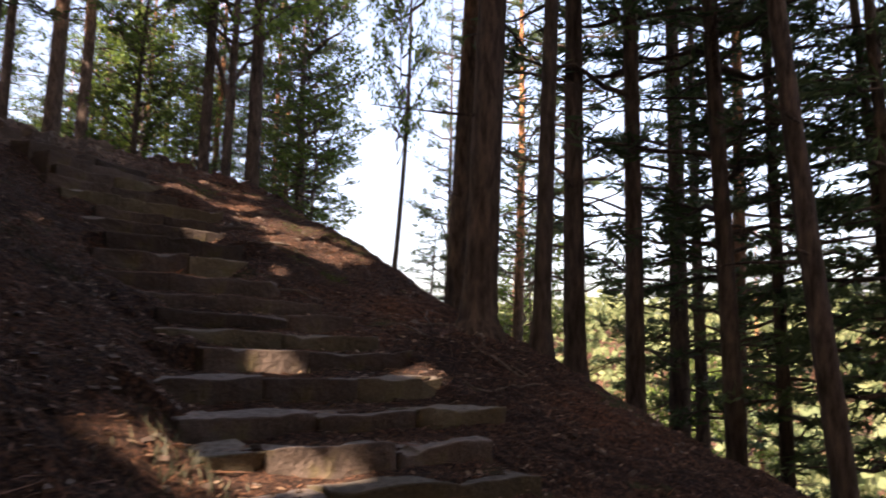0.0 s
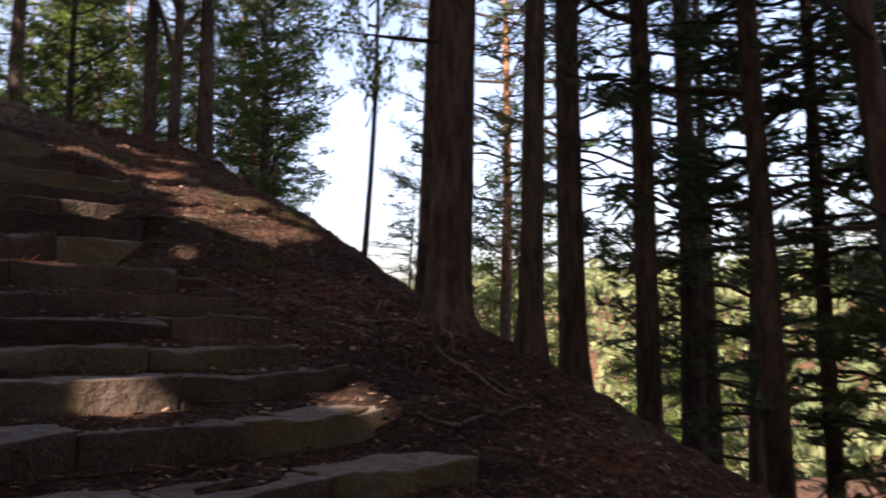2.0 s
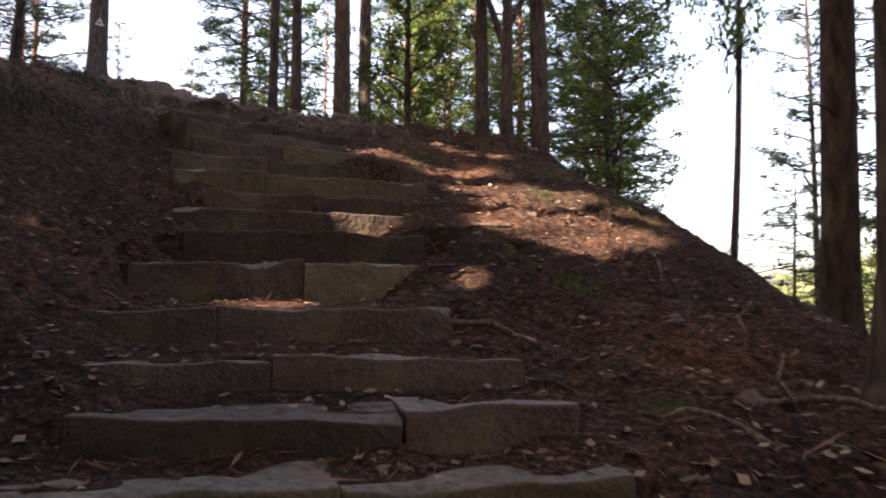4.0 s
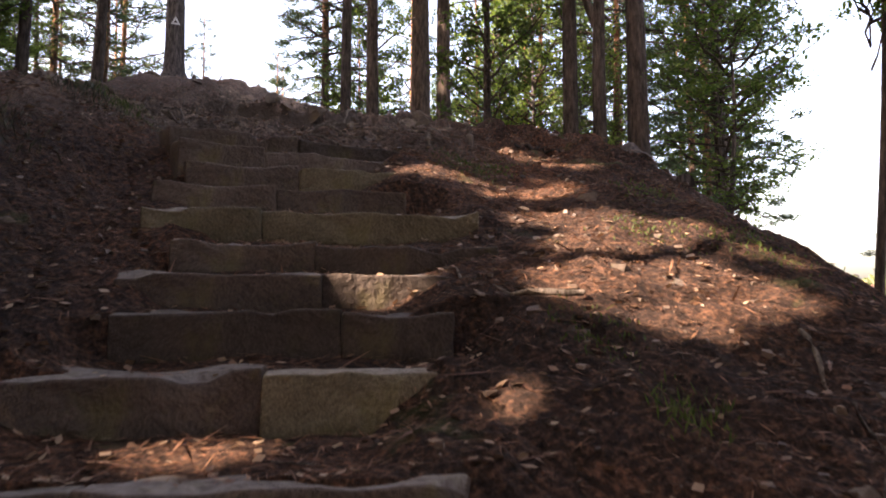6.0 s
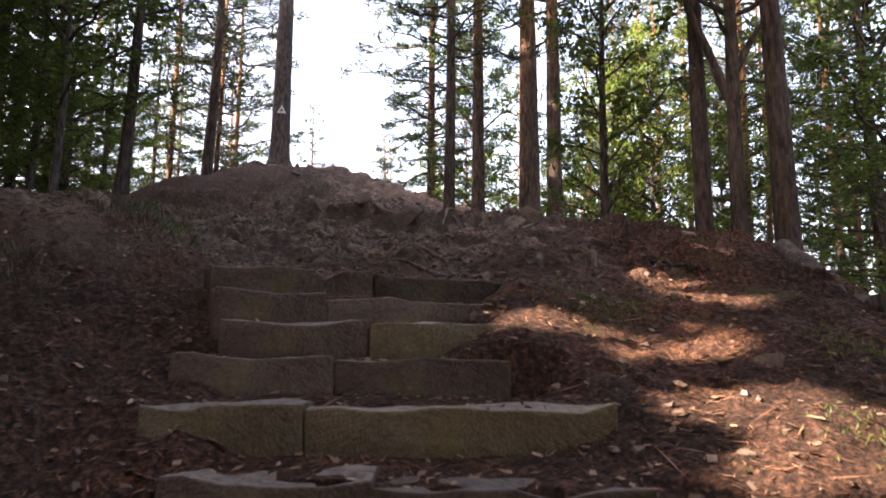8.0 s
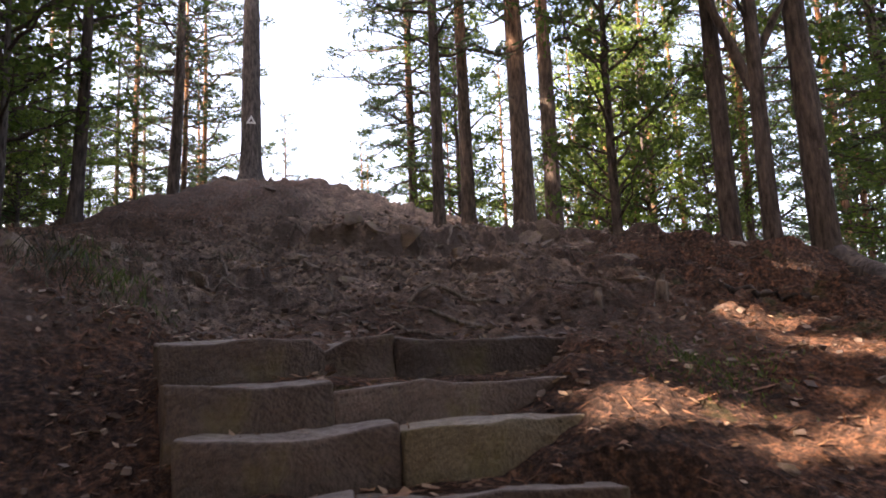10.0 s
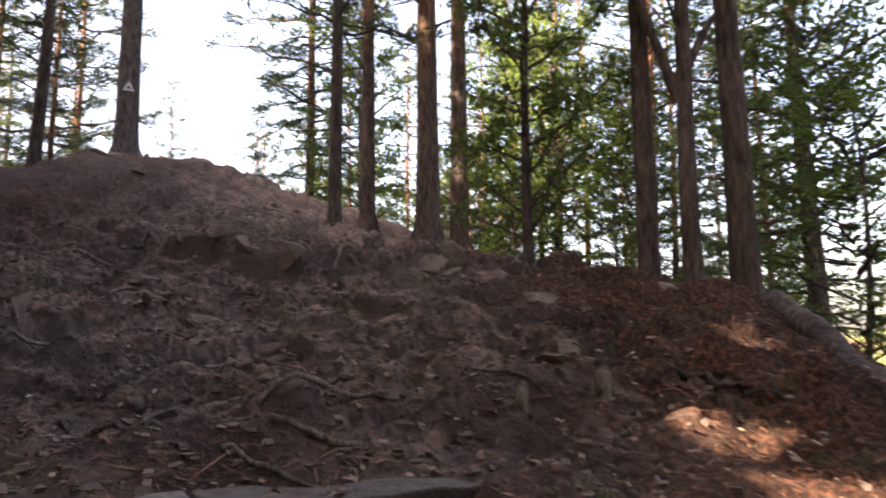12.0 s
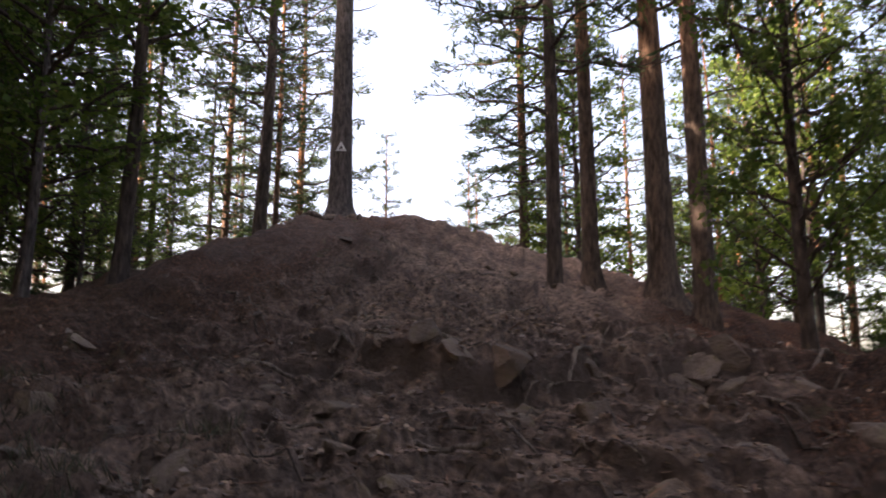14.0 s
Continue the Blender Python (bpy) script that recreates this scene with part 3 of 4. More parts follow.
tree("oak", -32.6, 21.0, 8.0, 0.08, (0, 0), 0.06, 2, crown_scale=0.55)
tree("pine", -32.6, 15.3, 9.0, 0.09, (0, 0), 0.06, 2, crown_scale=0.38, label="young pine beyond the mound")
tree("oak", -21.41, 5.63, 8.5, 0.10, (0, 0), 0.15, 3, crown_scale=0.9)
tree("oak", -23.60, 3.18, 9, 0.10, (0, 0), 0.15, 0)
tree("spruce", -25.72, 4.99, 15, 0.16, (0, 0), 0.05, 0)
tree("spruce", -21.50, 1.20, 14, 0.15, (0, 0), 0.05, 1)
tree("pine", -38.20, 21.28, 13, 0.14, (0, 0), 0.08, 2)
tree("pine", -44.27, 20.34, 11.5, 0.12, (0, 0), 0.08, 2)
tree("oak", -35.20, 20.99, 7.5, 0.09, (0, 0), 0.08, 2)
tree("oak", -18.07, 5.01, 4.2, 0.05, (0, 0), 0.1, 3, label="dark leafy bush at the edge of the wood", crown_scale=0.55)
tree("oak", -19.88, 4.48, 4.8, 0.05, (0, 0), 0.1, 3, label="dark leafy bush at the edge of the wood", crown_scale=0.6)
tree("spruce", -20.88, 3.50, 11, 0.12, (0, 0), 0.1, 0)
tree("spruce", -17.80, 2.60, 12, 0.12, (0, 0), 0.1, 0)


def limb(thing, pts, r, name="limb"):
    verts, faces = [], []
    tube(verts, faces, [Vector(p) for p in pts], [r * (1 - 0.7 * k / (len(pts) - 1)) for k in range(len(pts))], 9)
    part(name, mesh_from(name, verts, faces, M_DARK, True), None, thing)


limb(forked, [(-0.08, 0, 2.7), (-0.22, -0.25, 3.5), (-0.35, -0.55, 4.3), (-0.42, -0.75, 6.2), (-0.5, -0.9, 8.5)], 0.085)
limb(forked, [(-0.10, 0, 2.9), (0.12, 0.35, 3.7), (0.38, 0.85, 4.6), (0.5, 1.15, 6.4)], 0.075)
for x, y, h in ((-26.6, 5.8, 12), (-30.8, 7.4, 13), (-32.8, 9.2, 12), (-34.7, 5.8, 14), (-24.4, 4.6, 10), (-28.5, 3.4, 13), (-29.0, 6.2, 9)):
    tree("spruce", x, y, h, 0.13, (0, 0), 0.06, 0)
for x, y, h in ((-23.2, 6.4, 4.0), (-25.2, 7.2, 3.6), (-27.5, 8.0, 4.5)):
    tree("oak", x, y, h, 0.05, (0, 0), 0.1, 3, label="low leafy bush behind the mound", crown_scale=0.6)
tree("oak", -12.24, 21.28, 11, 0.13, (0, 0), 0.1, 1, crown_scale=0.85)


# ---- the forest round about ----
def open_sky(x, y):
    """True where tall trees would stand in the two gaps of the wood."""
    for ex, ey, a, b, far in ((0.3, 2.2, 18.0, 33.5, 10), (-5.0, 7.0, 66.0, 77.0, 12), (-2.6, 6.4, 65.5, 75.5, 12)):
        yaw = math.degrees(math.atan2(-(x - ex), y - ey))
        if a < yaw < b and math.hypot(x - ex, y - ey) > far:
            return True
    return False


def forest(seed, count, s0, s1, v0, v1, gap, kinds, low=0.75, high=1.2, deep=False):
    """Scatters trees over a stretch of the hill, no two closer than gap."""
    rnd = random.Random(seed)
    spots = []
    tries = 0
    while len(spots) < count and tries < 6000:
        tries += 1
        s, v = rnd.uniform(s0, s1), rnd.uniform(v0, v1)
        x, y = to_xy(s, v)
        if (-7 < s < 22 and -3.2 < v < 11.5) or (20 <= s < 31 and -7 < v < 9.5) or open_sky(x, y):
            continue
        if any((x - a) ** 2 + (y - b) ** 2 < gap * gap for a, b in spots):
            continue
        spots.append((x, y))
        kind = rnd.choices(("pine", "spruce", "oak"), kinds)[0]
        tree(kind, x, y, HIGH[kind] * rnd.uniform(low, high), None, crown=2 if deep else rnd.randrange(3), near=False)


forest(1, 14, 12, 27, -17, -3.6, 2.3, (4, 3, 4))        # above the bank
forest(2, 17, -4, 30, 12, 32, 3.2, (6, 1, 3))         # on the slope to the valley
forest(3, 8, -10, 55, 30, 62, 4.5, (3, 1, 3), 0.9, 1.3)
forest(4, 10, 30, 62, -30, 34, 3.4, (5, 2, 4))          # beyond the ridge
forest(8, 9, -9, 3, 11.8, 26, 2.6, (5, 2, 3))
forest(6, 9, 20, 36, 9.5, 22, 2.6, (4, 0, 4), 0.7, 1.1)
forest(9, 22, 27, 44, 3, 20, 2.0, (4, 0, 5), 0.5, 0.9, True)
forest(7, 24, 31, 46, -17, 12, 2.2, (6, 2, 2), 0.8, 1.1, True)

# sun gaps cut in added crowns: x, y, half length, half width, turn
FLECKS = [(*to_xy(a, b), c, d, e) for a, b, c, d, e in (
    (8.36, 6.08, 0.72, 0.30, 28), (9.30, 5.76, 0.44, 0.22, 62), (10.12, 5.86, 0.34, 0.09, 62), (10.05, 5.10, 0.50, 0.10, 62), (7.86, 5.62, 0.46, 0.16, 30), (8.12, 4.50, 0.24, 0.13, 62),
    (2.98, 2.25, 0.34, 0.16, 60), (3.12, 2.95, 0.40, 0.07, 60), (4.70, 3.58, 0.26, 0.04, 60), (4.47, 4.82, 0.20, 0.09, 30), (7.25, 2.68, 0.24, 0.08, 62), (6.95, 3.62, 0.20, 0.10, 62), (7.02, 4.92, 0.10, 0.07, 62),
    (13.05, 7.15, 0.70, 0.10, 103), (11.47, 6.02, 0.24, 0.06, 62), (10.85, 6.15, 0.32, 0.10, 40), (8.85, 6.75, 0.5, 0.08, 40))]


def shade_blocker(seed, x, y, h, r, mid=0.60, deep=0.40, n=2300):
    """Unseen broadleaf tree added to block sun and sky, crown cut at FLECKS."""
    rnd, rs = random.Random(seed), np.random.RandomState(seed)
    t = new("broadleaf_tree")
    z0 = height(x, y) - 0.03
    t.matrix_world = pose(x, y, z0)
    tagged(t, "unseen broadleaf tree added to shade the stairs", "tree", "shade trees above the bank")
    part("trunk", FAR_TRUNKS["oak"][seed % 2], M_GREY, t).scale = (h / H_OAK * 0.7, h / H_OAK * 0.7, h / H_OAK)
    d = unit(rs, n) * (rs.rand(n, 1) ** 0.4)
    c = d * np.array([r, r, deep * h]) + np.array([0, 0, mid * h])
    w = c + np.array([x, y, z0])
    p = w.copy()
    for _ in range(12):
        s, v = p[:, 0] * US.x + p[:, 1] * US.y, p[:, 0] * UV.x + p[:, 1] * UV.y
        k = (w[:, 2] - lie(s, v)) / sun_way.z
        p = p * 0.4 + 0.6 * (w - np.maximum(k, 0)[:, None] * np.array(sun_way))
    keep = np.ones(n, bool)
    for fx, fy, a, b, turn in FLECKS:
        ca, sa = math.cos(radians(turn)), math.sin(radians(turn))
        dx, dy = p[:, 0] - fx, p[:, 1] - fy
        keep &= ((dx * ca + dy * sa) / (a + 0.2)) ** 2 + ((-dx * sa + dy * ca) / (b + 0.2)) ** 2 > 1
    c = c[keep]
    n = len(c)
    ay = unit(rs, n) * rs.uniform(0.35, 0.6, (n, 1))
    ax = np.cross(ay, unit(rs, n))
    ax *= (rs.uniform(0.3, 0.5, (n, 1)) / np.linalg.norm(ax, axis=1)[:, None])
    part("crown", quads_mesh("crown", c, ax, ay, M_OAK), None, t)


# rows of unseen trees added only to shade the ground and trunks
def add_shade_blockers():
    rnd = random.Random(77)
    k = 0
    for s in np.arange(-12, 16.1, 2.6):
        for v in (-4.6, -7.6, -10.8, -14.2):
            ss, vv = s + rnd.uniform(-0.6, 0.6), v + rnd.uniform(-0.6, 0.6)
            k += 1
            shade_blocker(500 + k, *to_xy(ss, vv), rnd.uniform(14.5, 18), rnd.uniform(2.3, 2.8))
    for s in np.arange(-4.5, 14.6, 3.1):
        k += 1
        shade_blocker(500 + k, *to_xy(s, -3.7), 19.5, 4.7, 0.76, 0.22, 3000)
    for s in (17.2, 19.8, 22.4, 25):
        for v in (-10.6, -13.6, -16.6):
            if v > 5.5 - 0.95 * (s - 9) - 0.6:
                continue
            k += 1
            shade_blocker(500 + k, *to_xy(s + rnd.uniform(-0.5, 0.5), v + rnd.uniform(-0.4, 0.4)), rnd.uniform(22, 25), rnd.uniform(2.3, 2.8))
    for s in (-5.6, -8.8, -12.5):
        for v in (-1.5, 2, 5.5, 9, 12.5):
            k += 1
            shade_blocker(500 + k, *to_xy(s + rnd.uniform(-0.6, 0.6), v + rnd.uniform(-0.6, 0.6)), rnd.uniform(13, 17), rnd.uniform(2.3, 2.8))


add_shade_blockers()


def far_woods():
    """The wooded hillside across the valley, too far to tell its trees apart."""
    rs = np.random.RandomState(8)
    C, AX, AY = [], [], []
    for k in range(1700):
        s, v = rs.uniform(-110, 190), rs.uniform(62, 190)
        x, y = to_xy(s, v)
        z = float(lie(s, v))
        r, hh = rs.uniform(2.2, 4.2), rs.uniform(5, 10)
        n = 22
        d = unit(rs, n)
        c = np.array([x, y, z + hh * 0.6]) + d * np.array([r, r, hh * 0.5])
        a = unit(rs, n) * rs.uniform(1.2, 2.4, (n, 1))
        t = np.cross(a, unit(rs, n))
        t /= np.linalg.norm(t, axis=1)[:, None]
        C.append(c)
        AY.append(a)
        AX.append(t * rs.uniform(0.9, 1.8, (n, 1)))
    me = quads_mesh("far_woods", np.concatenate(C), np.concatenate(AX), np.concatenate(AY), M_FARWOOD)
    tagged(part("far_woods", me, None), "sunlit green woods on the far side of the valley", "woods", kind="stuff")


M_FARWOOD = mat_leaf("far_leaves", (0.09, 0.12, 0.05), (0.18, 0.20, 0.09), 0.4)
far_woods()


# ---- things on the ground ----
def settle_on(x, y, lift=0.0):
    return x, y, height(x, y) + lift


def slope_turn(x, y, yaw):
    """A turn that lies along the ground at a place."""
    e = 0.12
    n = Vector(((height(x - e, y) - height(x + e, y)) / (2 * e), (height(x, y - e) - height(x, y + e)) / (2 * e), 1)).normalized()
    return n.to_track_quat("Z", "Y").to_matrix().to_4x4() @ pose(0, 0, 0, 0, 0, yaw)


def rock_mesh(seed, flat):
    """A broken sandstone lump about a metre across, flattened by flat."""
    rnd = random.Random(seed)
    bm = bmesh.new()
    bmesh.ops.create_icosphere(bm, subdivisions=3, radius=0.5)
    cuts = [(Vector((rnd.gauss(0, 1), rnd.gauss(0, 1), rnd.gauss(0, 1))).normalized(), rnd.uniform(0.22, 0.40)) for _ in range(16)]
    for v in bm.verts:
        for n, d in cuts:
            over = v.co.dot(n) - d
            if over > 0:
                v.co -= n * over * 0.98
        v.co *= 1 + 0.06 * noise.noise(v.co * 5 + Vector((seed, 0, 0)))
        v.co.z *= flat
    me = bpy.data.meshes.new("rock")
    bm.to_mesh(me)
    bm.free()
    me.materials.append(M_ROCK)
    return me


ROCKS = [rock_mesh(40 + i, f) for i, f in enumerate((0.35, 0.45, 0.6, 0.3, 0.75, 0.5))]


def rock(x, y, size, k, yaw=0.0, label="angular brown sandstone rock bedded in the dirt", group="", tilt=0.0):
    ob = new("rock", ROCKS[k % len(ROCKS)])
    ob.matrix_world = Matrix.Translation(settle_on(x, y, -0.14 * size)) @ slope_turn(x, y, yaw) @ pose(0, 0, 0, tilt, 0, 0) @ Matrix.Diagonal((size, size * 0.75, size, 1))
    tagged(ob, label, "rock", group)


rock(-11.20, 10.22, 0.50, 0, 20, "pale flat sandstone slab lying on the slope", tilt=-16)
rock(-9.77, 10.50, 0.62, 3, 70, "long pale sandstone ledge bedded in the slope", tilt=-8)
rock(-10.54, 9.34, 0.46, 3, 100, "pale flat sandstone slab lying on the slope", tilt=-12)
rock(-8.64, 10.05, 0.34, 4, 40, "blocky mossy sandstone rock beside the path")
rock(-8.32, 10.15, 0.30, 3, 25, "flat dark stone leaning by a mossy rock", tilt=-10)
rock(-11.35, 11.00, 0.40, 3, 0, "pale flat sandstone slab under the ledge")
rock(-10.12, 10.06, 0.42, 1, 120, "broad brown sandstone slab on the eroded slope", tilt=-10)
rock(-11.13, 11.69, 0.44, 0, 45, "broad brown sandstone slab on the eroded slope", tilt=-12)
rock(-9.85, 9.58, 0.30, 5, 10, "dark jutting rock on the eroded slope")
rock(-10.59, 12.21, 0.55, 3, 30, "long flat rock on the shoulder of the slope", tilt=-10)
rock(-10.76, 11.65, 0.40, 1, 80, "broad brown sandstone slab on the eroded slope", tilt=-10)
rock(-12.20, 9.70, 0.30, 4, 15, "dark jutting rock on the eroded slope")
rock(-5.90, 9.72, 0.20, 3, 30, "small pale flat stone on needle litter")
rock(-5.77, 10.02, 0.36, 2, 80, "green mossy stone on needle litter")
rock(-4.85, 8.68, 0.20, 0, 15, "small pale flat stone on needle litter")
rock(-4.45, 8.85, 0.26, 2, 50, "mossy stone half sunk in needle litter")
rock(-4.25, 9.10, 0.30, 1, 20, "rounded sandstone boulder sunk in needle litter")
rock(-5.75, 6.70, 0.16, 4, 50, "small grey stone at the end of a step")
rock(-2.9, 8.2, 0.30, 2, 100, "rounded sandstone boulder sunk in needle litter")
rock(-2.2, 7.6, 0.26, 1, 60, "rounded sandstone boulder sunk in needle litter")
rock(-0.05, 5.3, 0.24, 4, 10, "pale boulder at the foot of the steps")
rnd_rocks = random.Random(17)
for k in range(225):
    s, v = rnd_rocks.choice((rnd_rocks.uniform(11.3, 16.0), rnd_rocks.uniform(11.3, 22.5))), rnd_rocks.gauss(3.4, 1.9)
    size = rnd_rocks.choice((0.12, 0.16, 0.22, 0.28, 0.36, 0.48)) * rnd_rocks.uniform(0.8, 1.2)
    rock(*to_xy(s, v), size, rnd_rocks.choice((0, 0, 1, 3, 3, 2, 5)), rnd_rocks.uniform(0, 360), "dusty angular rock bedded in the eroded slope", "rocks on the eroded slope", rnd_rocks.uniform(-24, 14))
for k in range(46):
    s, v = rnd_rocks.uniform(2.5, 10.5), rnd_rocks.choice((rnd_rocks.uniform(5.0, 6.8), rnd_rocks.uniform(0.8, 2.7)))
    rock(*to_xy(s, v), rnd_rocks.uniform(0.05, 0.16), rnd_rocks.randrange(6), rnd_rocks.uniform(0, 360), "sandstone rock poking through needle litter", "rocks beside the steps", rnd_rocks.uniform(-15, 15))


def root(seed, s, v, heading, length, r):
    """A gnarled root creeping over the ground from (s, v)."""
    rnd = random.Random(seed)
    pts, radii = [], []
    n = int(length / 0.09) + 4
    a = heading
    for k in range(n):
        x, y = to_xy(s, v)
        t = k / (n - 1)
        pts.append(Vector((x, y, height(x, y) + r * (0.7 - 1.6 * t * t) + 0.02 * math.sin(k * 0.7 + seed))))
        radii.append(r * (1.05 - 0.8 * t) * rnd.uniform(0.85, 1.15))
        a += rnd.uniform(-0.28, 0.28)
        s += 0.09 * math.cos(a)
        v += 0.09 * math.sin(a)
    verts, faces = [], []
    o = pts[0].copy()
    tube(verts, faces, [p - o for p in pts], radii, 7)
    ob = part("tree_root", mesh_from("tree_root", verts, faces, M_ROOT, True), None)
    ob.location = o
    tagged(ob, "gnarled brown tree root creeping over the dirt", "root", "bare tree roots on the slope")


M_ROOT = mat_bark("root_bark", (0.20, 0.155, 0.12), (0.22, 0.17, 0.13), 0, 1, 2.0)
rr = random.Random(23)
for k in range(96):
    root(1300 + k, rr.uniform(11.0, 22.5), rr.gauss(2.6, 1.8), rr.choice((1.4, -1.5, 1.9, -1.1, 2.6)) + rr.uniform(-0.4, 0.4), rr.uniform(0.6, 2.3), rr.uniform(0.006, 0.019))
for k in range(9):
    root(380 + k, 26.6 + rr.uniform(-0.3, 0.3), -0.9 + rr.uniform(-0.4, 0.4), rr.uniform(1.9, 4.4), rr.uniform(1.2, 2.6), rr.uniform(0.04, 0.08))
for k in range(10):
    root(400 + k, rr.uniform(4.0, 9.0), rr.uniform(5.0, 6.4), rr.uniform(0, 6.28), rr.uniform(0.5, 1.3), rr.uniform(0.01, 0.02))


def stump(x, y, h, r, label):
    verts, faces = [], []
    tube(verts, faces, [Vector((0, 0, -0.15)), Vector((0.01, 0, h * 0.5)), Vector((-0.01, 0.01, h))], [r * 1.2, r, r * 0.85], 9)
    ob = part("stump", mesh_from("stump", verts, faces, M_ROOT, False), None)
    ob.location = settle_on(x, y)
    tagged(ob, label, "stump")


root(500, 12.3, 2.2, 1.0, 1.0, 0.016)
root(501, 14.95, 1.7, 1.25, 2.7, 0.017)
root(502, 13.15, 1.2, 1.2, 1.3, 0.017)
root(503, 15.35, 2.4, 1.45, 2.6, 0.026)
root(504, 15.3, 4.4, -2.6, 1.0, 0.020)
root(505, 11.45, 3.75, 0.5, 0.55, 0.016)
root(506, 12.0, 3.4, 1.75, 0.6, 0.016)

stump(-7.85, 9.92, 0.10, 0.032, "short broken sapling stump in the litter")
stump(-7.80, 10.40, 0.09, 0.042, "short broken sapling stump in the litter")


def log(x0, y0, x1, y1, r0, r1, label, sink=0.3):
    """A fallen stem lying on the ground from one place to another."""
    rnd = random.Random(int(100 * r0) + 7)
    n = 14
    o = Vector(settle_on((x0 + x1) / 2, (y0 + y1) / 2))
    pts, radii = [], []
    for k in range(n):
        t = k / (n - 1)
        x, y = x0 + (x1 - x0) * t + 0.05 * math.sin(t * 5), y0 + (y1 - y0) * t
        r = r0 + (r1 - r0) * t
        ground_z = sum(height(x + a, y + b) for a, b in ((0, 0), (0.15, 0.1), (-0.15, -0.1))) / 3
        pts.append(Vector((x, y, ground_z + r * (1 - sink))) - o)
        radii.append(r * rnd.uniform(0.92, 1.08))
    verts, faces = [], []
    tube(verts, faces, pts, radii, 12)
    faces.append(tuple(range(11, -1, -1)))
    ob = part("fallen_log", mesh_from("fallen_log", verts, faces, M_DARK, True), None)
    ob.location = o
    tagged(ob, label, "log")


log(-9.3, 14.55, -6.75, 12.55, 0.13, 0.10, "dark mossy log lying along the valley edge")
log(-7.95, 11.05, -7.35, 11.30, 0.028, 0.016, "weathered dead branch lying in the litter", 0.1)


def clods(count):
    """Crumbs of soil and small stones, past counting, over the washed-out slope and along the steps."""
    rs = np.random.RandomState(41)
    box = np.array([[x, y, z] for z in (-0.5, 0.5) for y in (-0.5, 0.5) for x in (-0.5, 0.5)])
    quads = np.array([(0, 2, 3, 1), (4, 5, 7, 6), (0, 1, 5, 4), (2, 6, 7, 3), (0, 4, 6, 2), (1, 3, 7, 5)])
    verts, faces = np.empty((count, 8, 3)), np.empty((count, 6, 4), int)
    for k in range(count):
        if k % 6:
            s, v = rs.uniform(10.7, 20.5) if k % 3 else rs.uniform(10.7, 14.5), rs.normal(3.5, 1.8)
        else:
            s, v = rs.uniform(2.5, 11.0), rs.choice((rs.uniform(0.8, 3.2), rs.uniform(4.4, 6.6)))
        x, y = to_xy(s, v)
        size = 0.010 + 0.034 * rs.rand() ** 2.5
        p = (box + rs.normal(size=(8, 3)) * 0.13) * size * np.array([1.0, 0.6 + 0.6 * rs.rand(), 0.25 + 0.5 * rs.rand()])
        a, b = rs.rand() * 6.283, rs.normal() * 0.35
        ca, sa, cb, sb = math.cos(a), math.sin(a), math.cos(b), math.sin(b)
        turn = np.array([[ca, -sa, 0], [sa, ca, 0], [0, 0, 1]]) @ np.array([[1, 0, 0], [0, cb, -sb], [0, sb, cb]])
        verts[k] = p @ turn.T + np.array([x, y, height(x, y) + size * 0.12])
        faces[k] = quads + 8 * k
    me = bpy.data.meshes.new("soil_crumbs")
    me.from_pydata(verts.reshape(-1, 3).tolist(), [], faces.reshape(-1, 4).tolist())
    me.materials.append(M_CRUMB)
    tagged(part("soil_crumbs", me, None), "crumbs of brown soil and small stones on the slope", "soil", kind="stuff")


M_CRUMB = mat_leaf("soil_crumb", (0.045, 0.030, 0.022), (0.150, 0.104, 0.075), 0.0)
clods(11000)


def blades_on(name, count, draw, long, wide, material, lift, flat=0.25):
    """Small blades strewn over the ground; draw gives (s, v)."""
    rs = np.random.RandomState(len(name) * 7 + count)
    C, AX, AY = np.empty((count, 3)), np.empty((count, 3)), np.empty((count, 3))
    for k in range(count):
        x, y = to_xy(*draw(rs))
        C[k] = (x, y, height(x, y) + lift * rs.rand())
        a = rs.rand() * 6.283
        d = np.array([math.cos(a), math.sin(a), rs.normal() * flat])
        w = np.array([-math.sin(a), math.cos(a), rs.normal() * flat])
        AY[k] = d * long * (0.6 + 0.8 * rs.rand())
        AX[k] = w * wide * (0.6 + 0.8 * rs.rand())
    return part(name, quads_mesh(name, C, AX, AY, material), None)


tagged(blades_on("fallen_leaves", 8500, lambda rs: (rs.uniform(0.5, 18.5), rs.normal(3.8, 2.0)), 0.05, 0.034, M_FALLEN, 0.02), "dry brown and pale fallen leaves on the forest floor", "leaf litter", kind="stuff")
tagged(blades_on("fallen_twigs", 1300, lambda rs: (rs.uniform(1.0, 17), rs.normal(3.8, 2.2)), 0.28, 0.012, M_STRAW, 0.03, 0.2), "thin dead twigs scattered over the ground", "twig litter", kind="stuff")
tagged(blades_on("fallen_needles", 26000, lambda rs: (rs.uniform(1.0, 12.5), rs.uniform(0.6, 7.2)), 0.10, 0.006, M_STRAW, 0.015, 0.2), "red-brown pine needles strewn over the ground", "needle litter", kind="stuff")


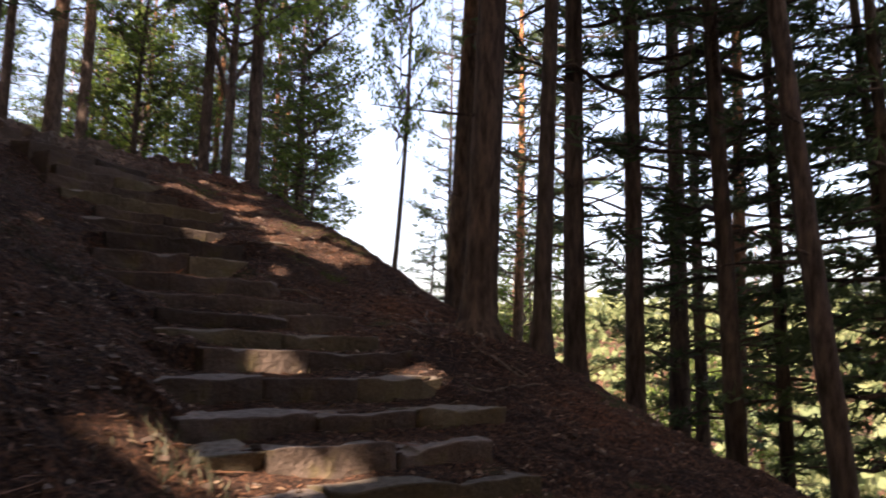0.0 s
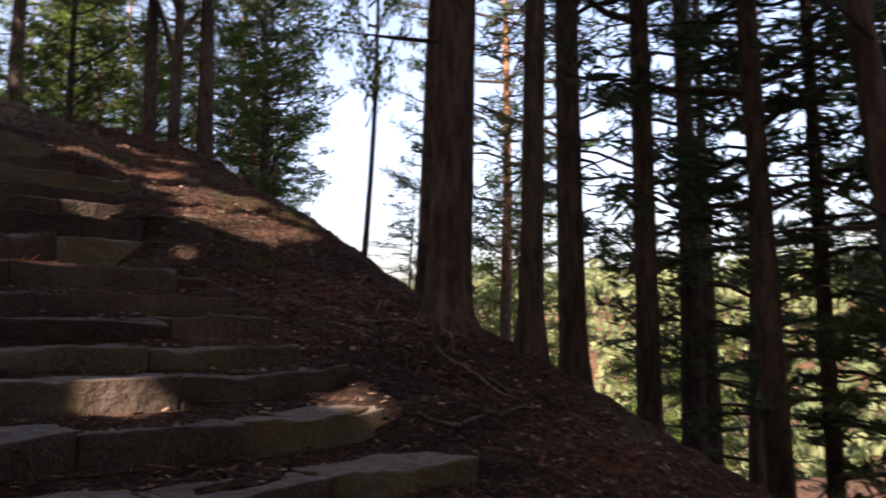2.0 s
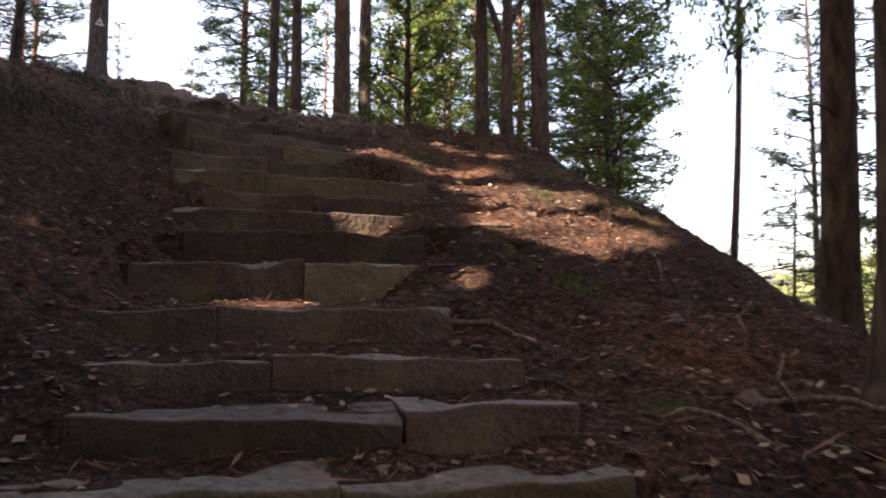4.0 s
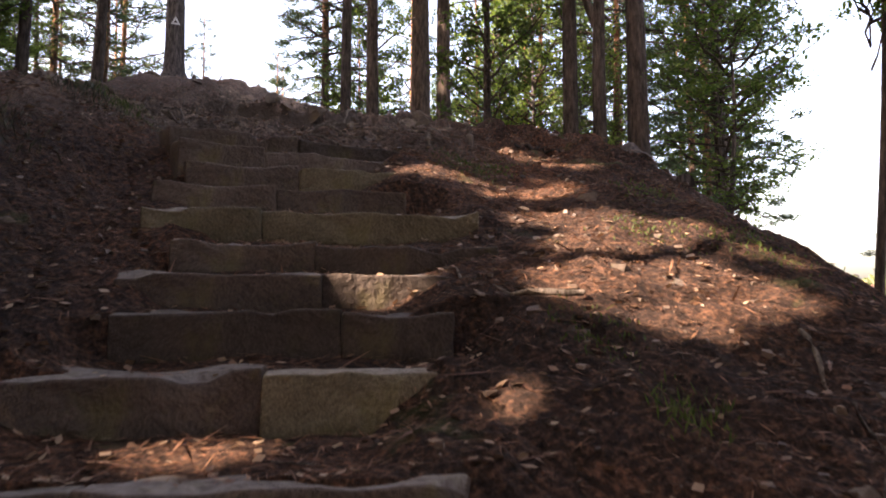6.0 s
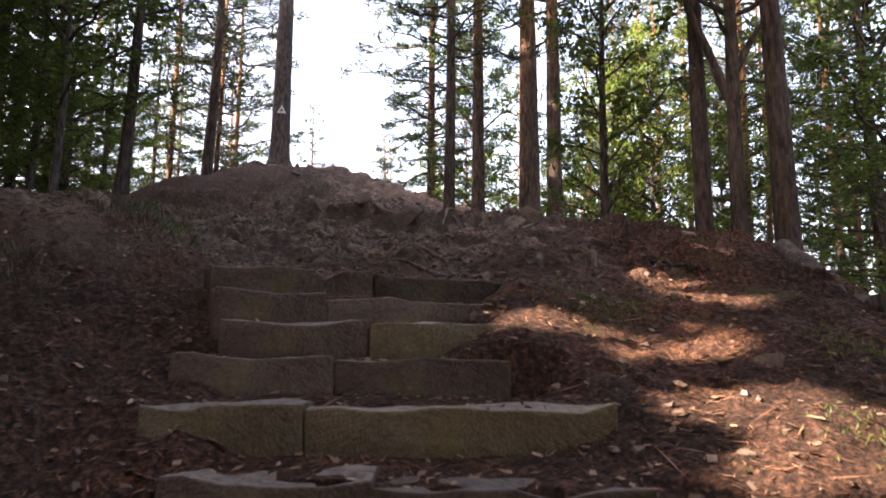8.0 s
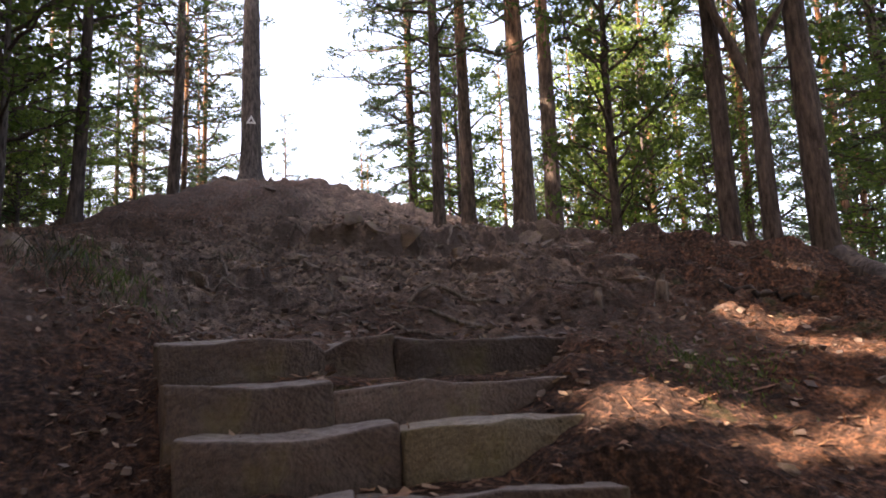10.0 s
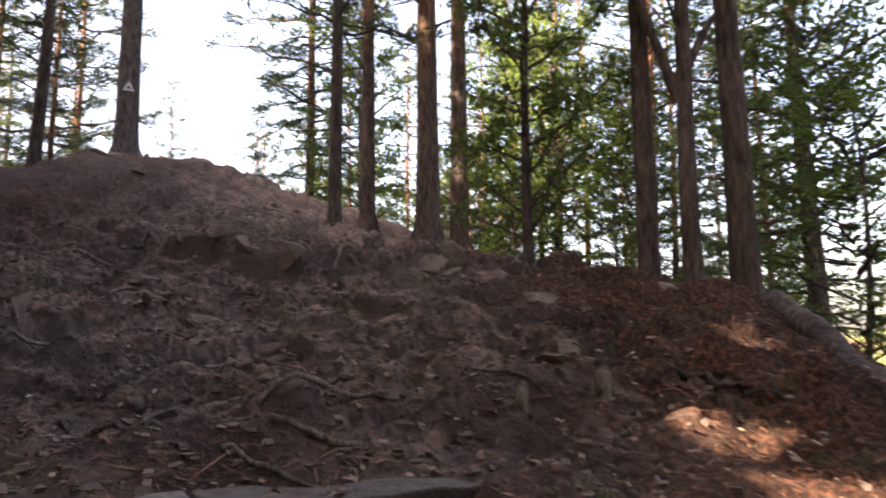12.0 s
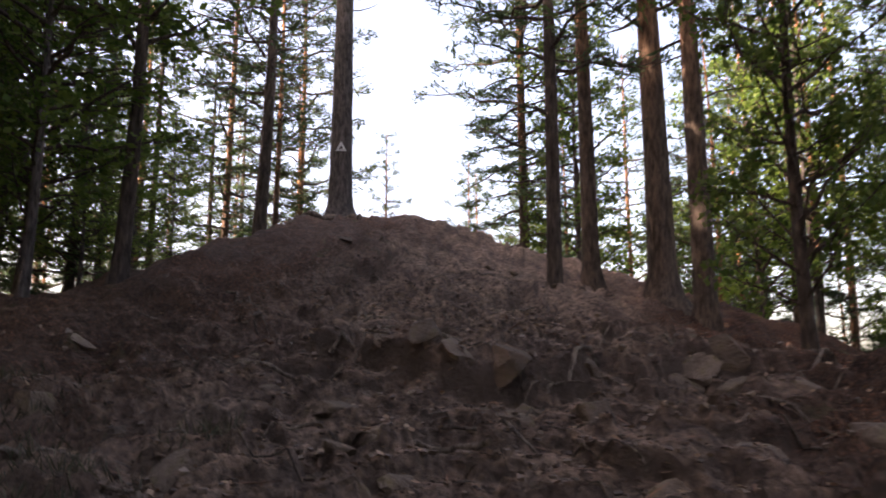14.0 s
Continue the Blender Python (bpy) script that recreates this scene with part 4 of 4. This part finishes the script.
def grass_tuft(seed, x, y, spread, n, tall, material=None):
    rs = np.random.RandomState(seed)
    off = rs.normal(size=(n, 2)) * spread * 0.5
    C, AX, AY = np.empty((n, 3)), np.empty((n, 3)), np.empty((n, 3))
    z0 = height(x, y)
    for k in range(n):
        d = np.array([rs.normal() * 0.5, rs.normal() * 0.5, 1.0]) * tall * (0.5 + 0.8 * rs.rand())
        a = rs.rand() * 6.283
        C[k] = (off[k, 0], off[k, 1], height(x + off[k, 0], y + off[k, 1]) - z0 + d[2] * 0.45)
        AY[k] = d
        AX[k] = np.array([math.cos(a), math.sin(a), 0]) * 0.009
    ob = part("grass_tuft", quads_mesh("grass_tuft", C, AX, AY, material or M_GRASS), None)
    ob.location = (x, y, z0)
    tagged(ob, "dark brown-green tussock of dead grass on the bank" if material else "bright green tuft of short grass and moss", "grass", "grass tufts beside the steps", kind="stuff")


for k, (x, y, sp, n, tall) in enumerate([(-6.83, 9.64, 0.30, 320, 0.035), (-6.72, 9.90, 0.2, 160, 0.03), (-4.05, 8.25, 0.22, 160, 0.03), (-3.5, 8.15, 0.16, 100, 0.06), (-5.0, 9.75, 0.25, 160, 0.03), (-8.9, 7.35, 0.25, 220, 0.07), (-9.2, 7.1, 0.25, 180, 0.07), (-4.5, 10.2, 0.4, 240, 0.04), (-5.7, 10.6, 0.3, 200, 0.04)]):
    grass_tuft(60 + k, x, y, sp, n, tall)

M_TUFT = mat_leaf("dark_tussock", (0.035, 0.035, 0.02), (0.085, 0.075, 0.04), 0.2)
rg = random.Random(9)
for k in range(26):
    s, v = rg.uniform(9.5, 15.5), rg.uniform(0.3, 2.3)
    grass_tuft(90 + k, *to_xy(s, v), rg.uniform(0.2, 0.4), 150, rg.uniform(0.07, 0.13), M_TUFT)
for k in range(12):
    s, v = rg.uniform(1.5, 8.5), rg.uniform(1.0, 2.4)
    grass_tuft(130 + k, *to_xy(s, v), rg.uniform(0.2, 0.35), 120, rg.uniform(0.06, 0.11), M_TUFT)


def white_mark():
    """The painted triangle on the trunk that stands on the mound."""
    bx, by = -24.21, 11.86
    face = Vector((-4.6 - bx, 7.2 - by, 0)).normalized()
    side = Vector((-face.y, face.x, 0))
    verts, faces = [], []
    trunk_r = 0.305
    tri = [(-0.13, 0.0), (0.13, 0.0), (0.0, 0.24)]
    inner = [(-0.055, 0.045), (0.055, 0.045), (0.0, 0.145)]
    for a, b in tri + inner:
        bend_in = trunk_r - math.sqrt(trunk_r ** 2 - a * a)
        for d in (0.0, 0.012):
            verts.append(side * a + Vector((0, 0, b)) + face * (trunk_r - bend_in + d - 0.004))
    for k in range(3):
        q = (k + 1) % 3
        o1, o2, i1, i2 = 2 * k, 2 * q, 6 + 2 * k, 6 + 2 * q
        faces += [(o1 + 1, o2 + 1, i2 + 1, i1 + 1), (o1, o2, o2 + 1, o1 + 1), (i2, i1, i1 + 1, i2 + 1)]
    m, n, l, b = mat_base("white_paint", 0.7)
    c, _ = ramp_noise(n, l, 30.0, [(0.35, (0.45, 0.44, 0.42)), (0.6, (0.78, 0.78, 0.75))])
    l.new(c.outputs["Color"], b.inputs["Base Color"])
    ob = part("trail_mark", mesh_from("trail_mark", verts, faces, m), None)
    ob.location = (bx, by, height(bx, by) + 1.58)
    tagged(ob, "white painted triangle trail mark on bark", "trail mark")


white_mark()
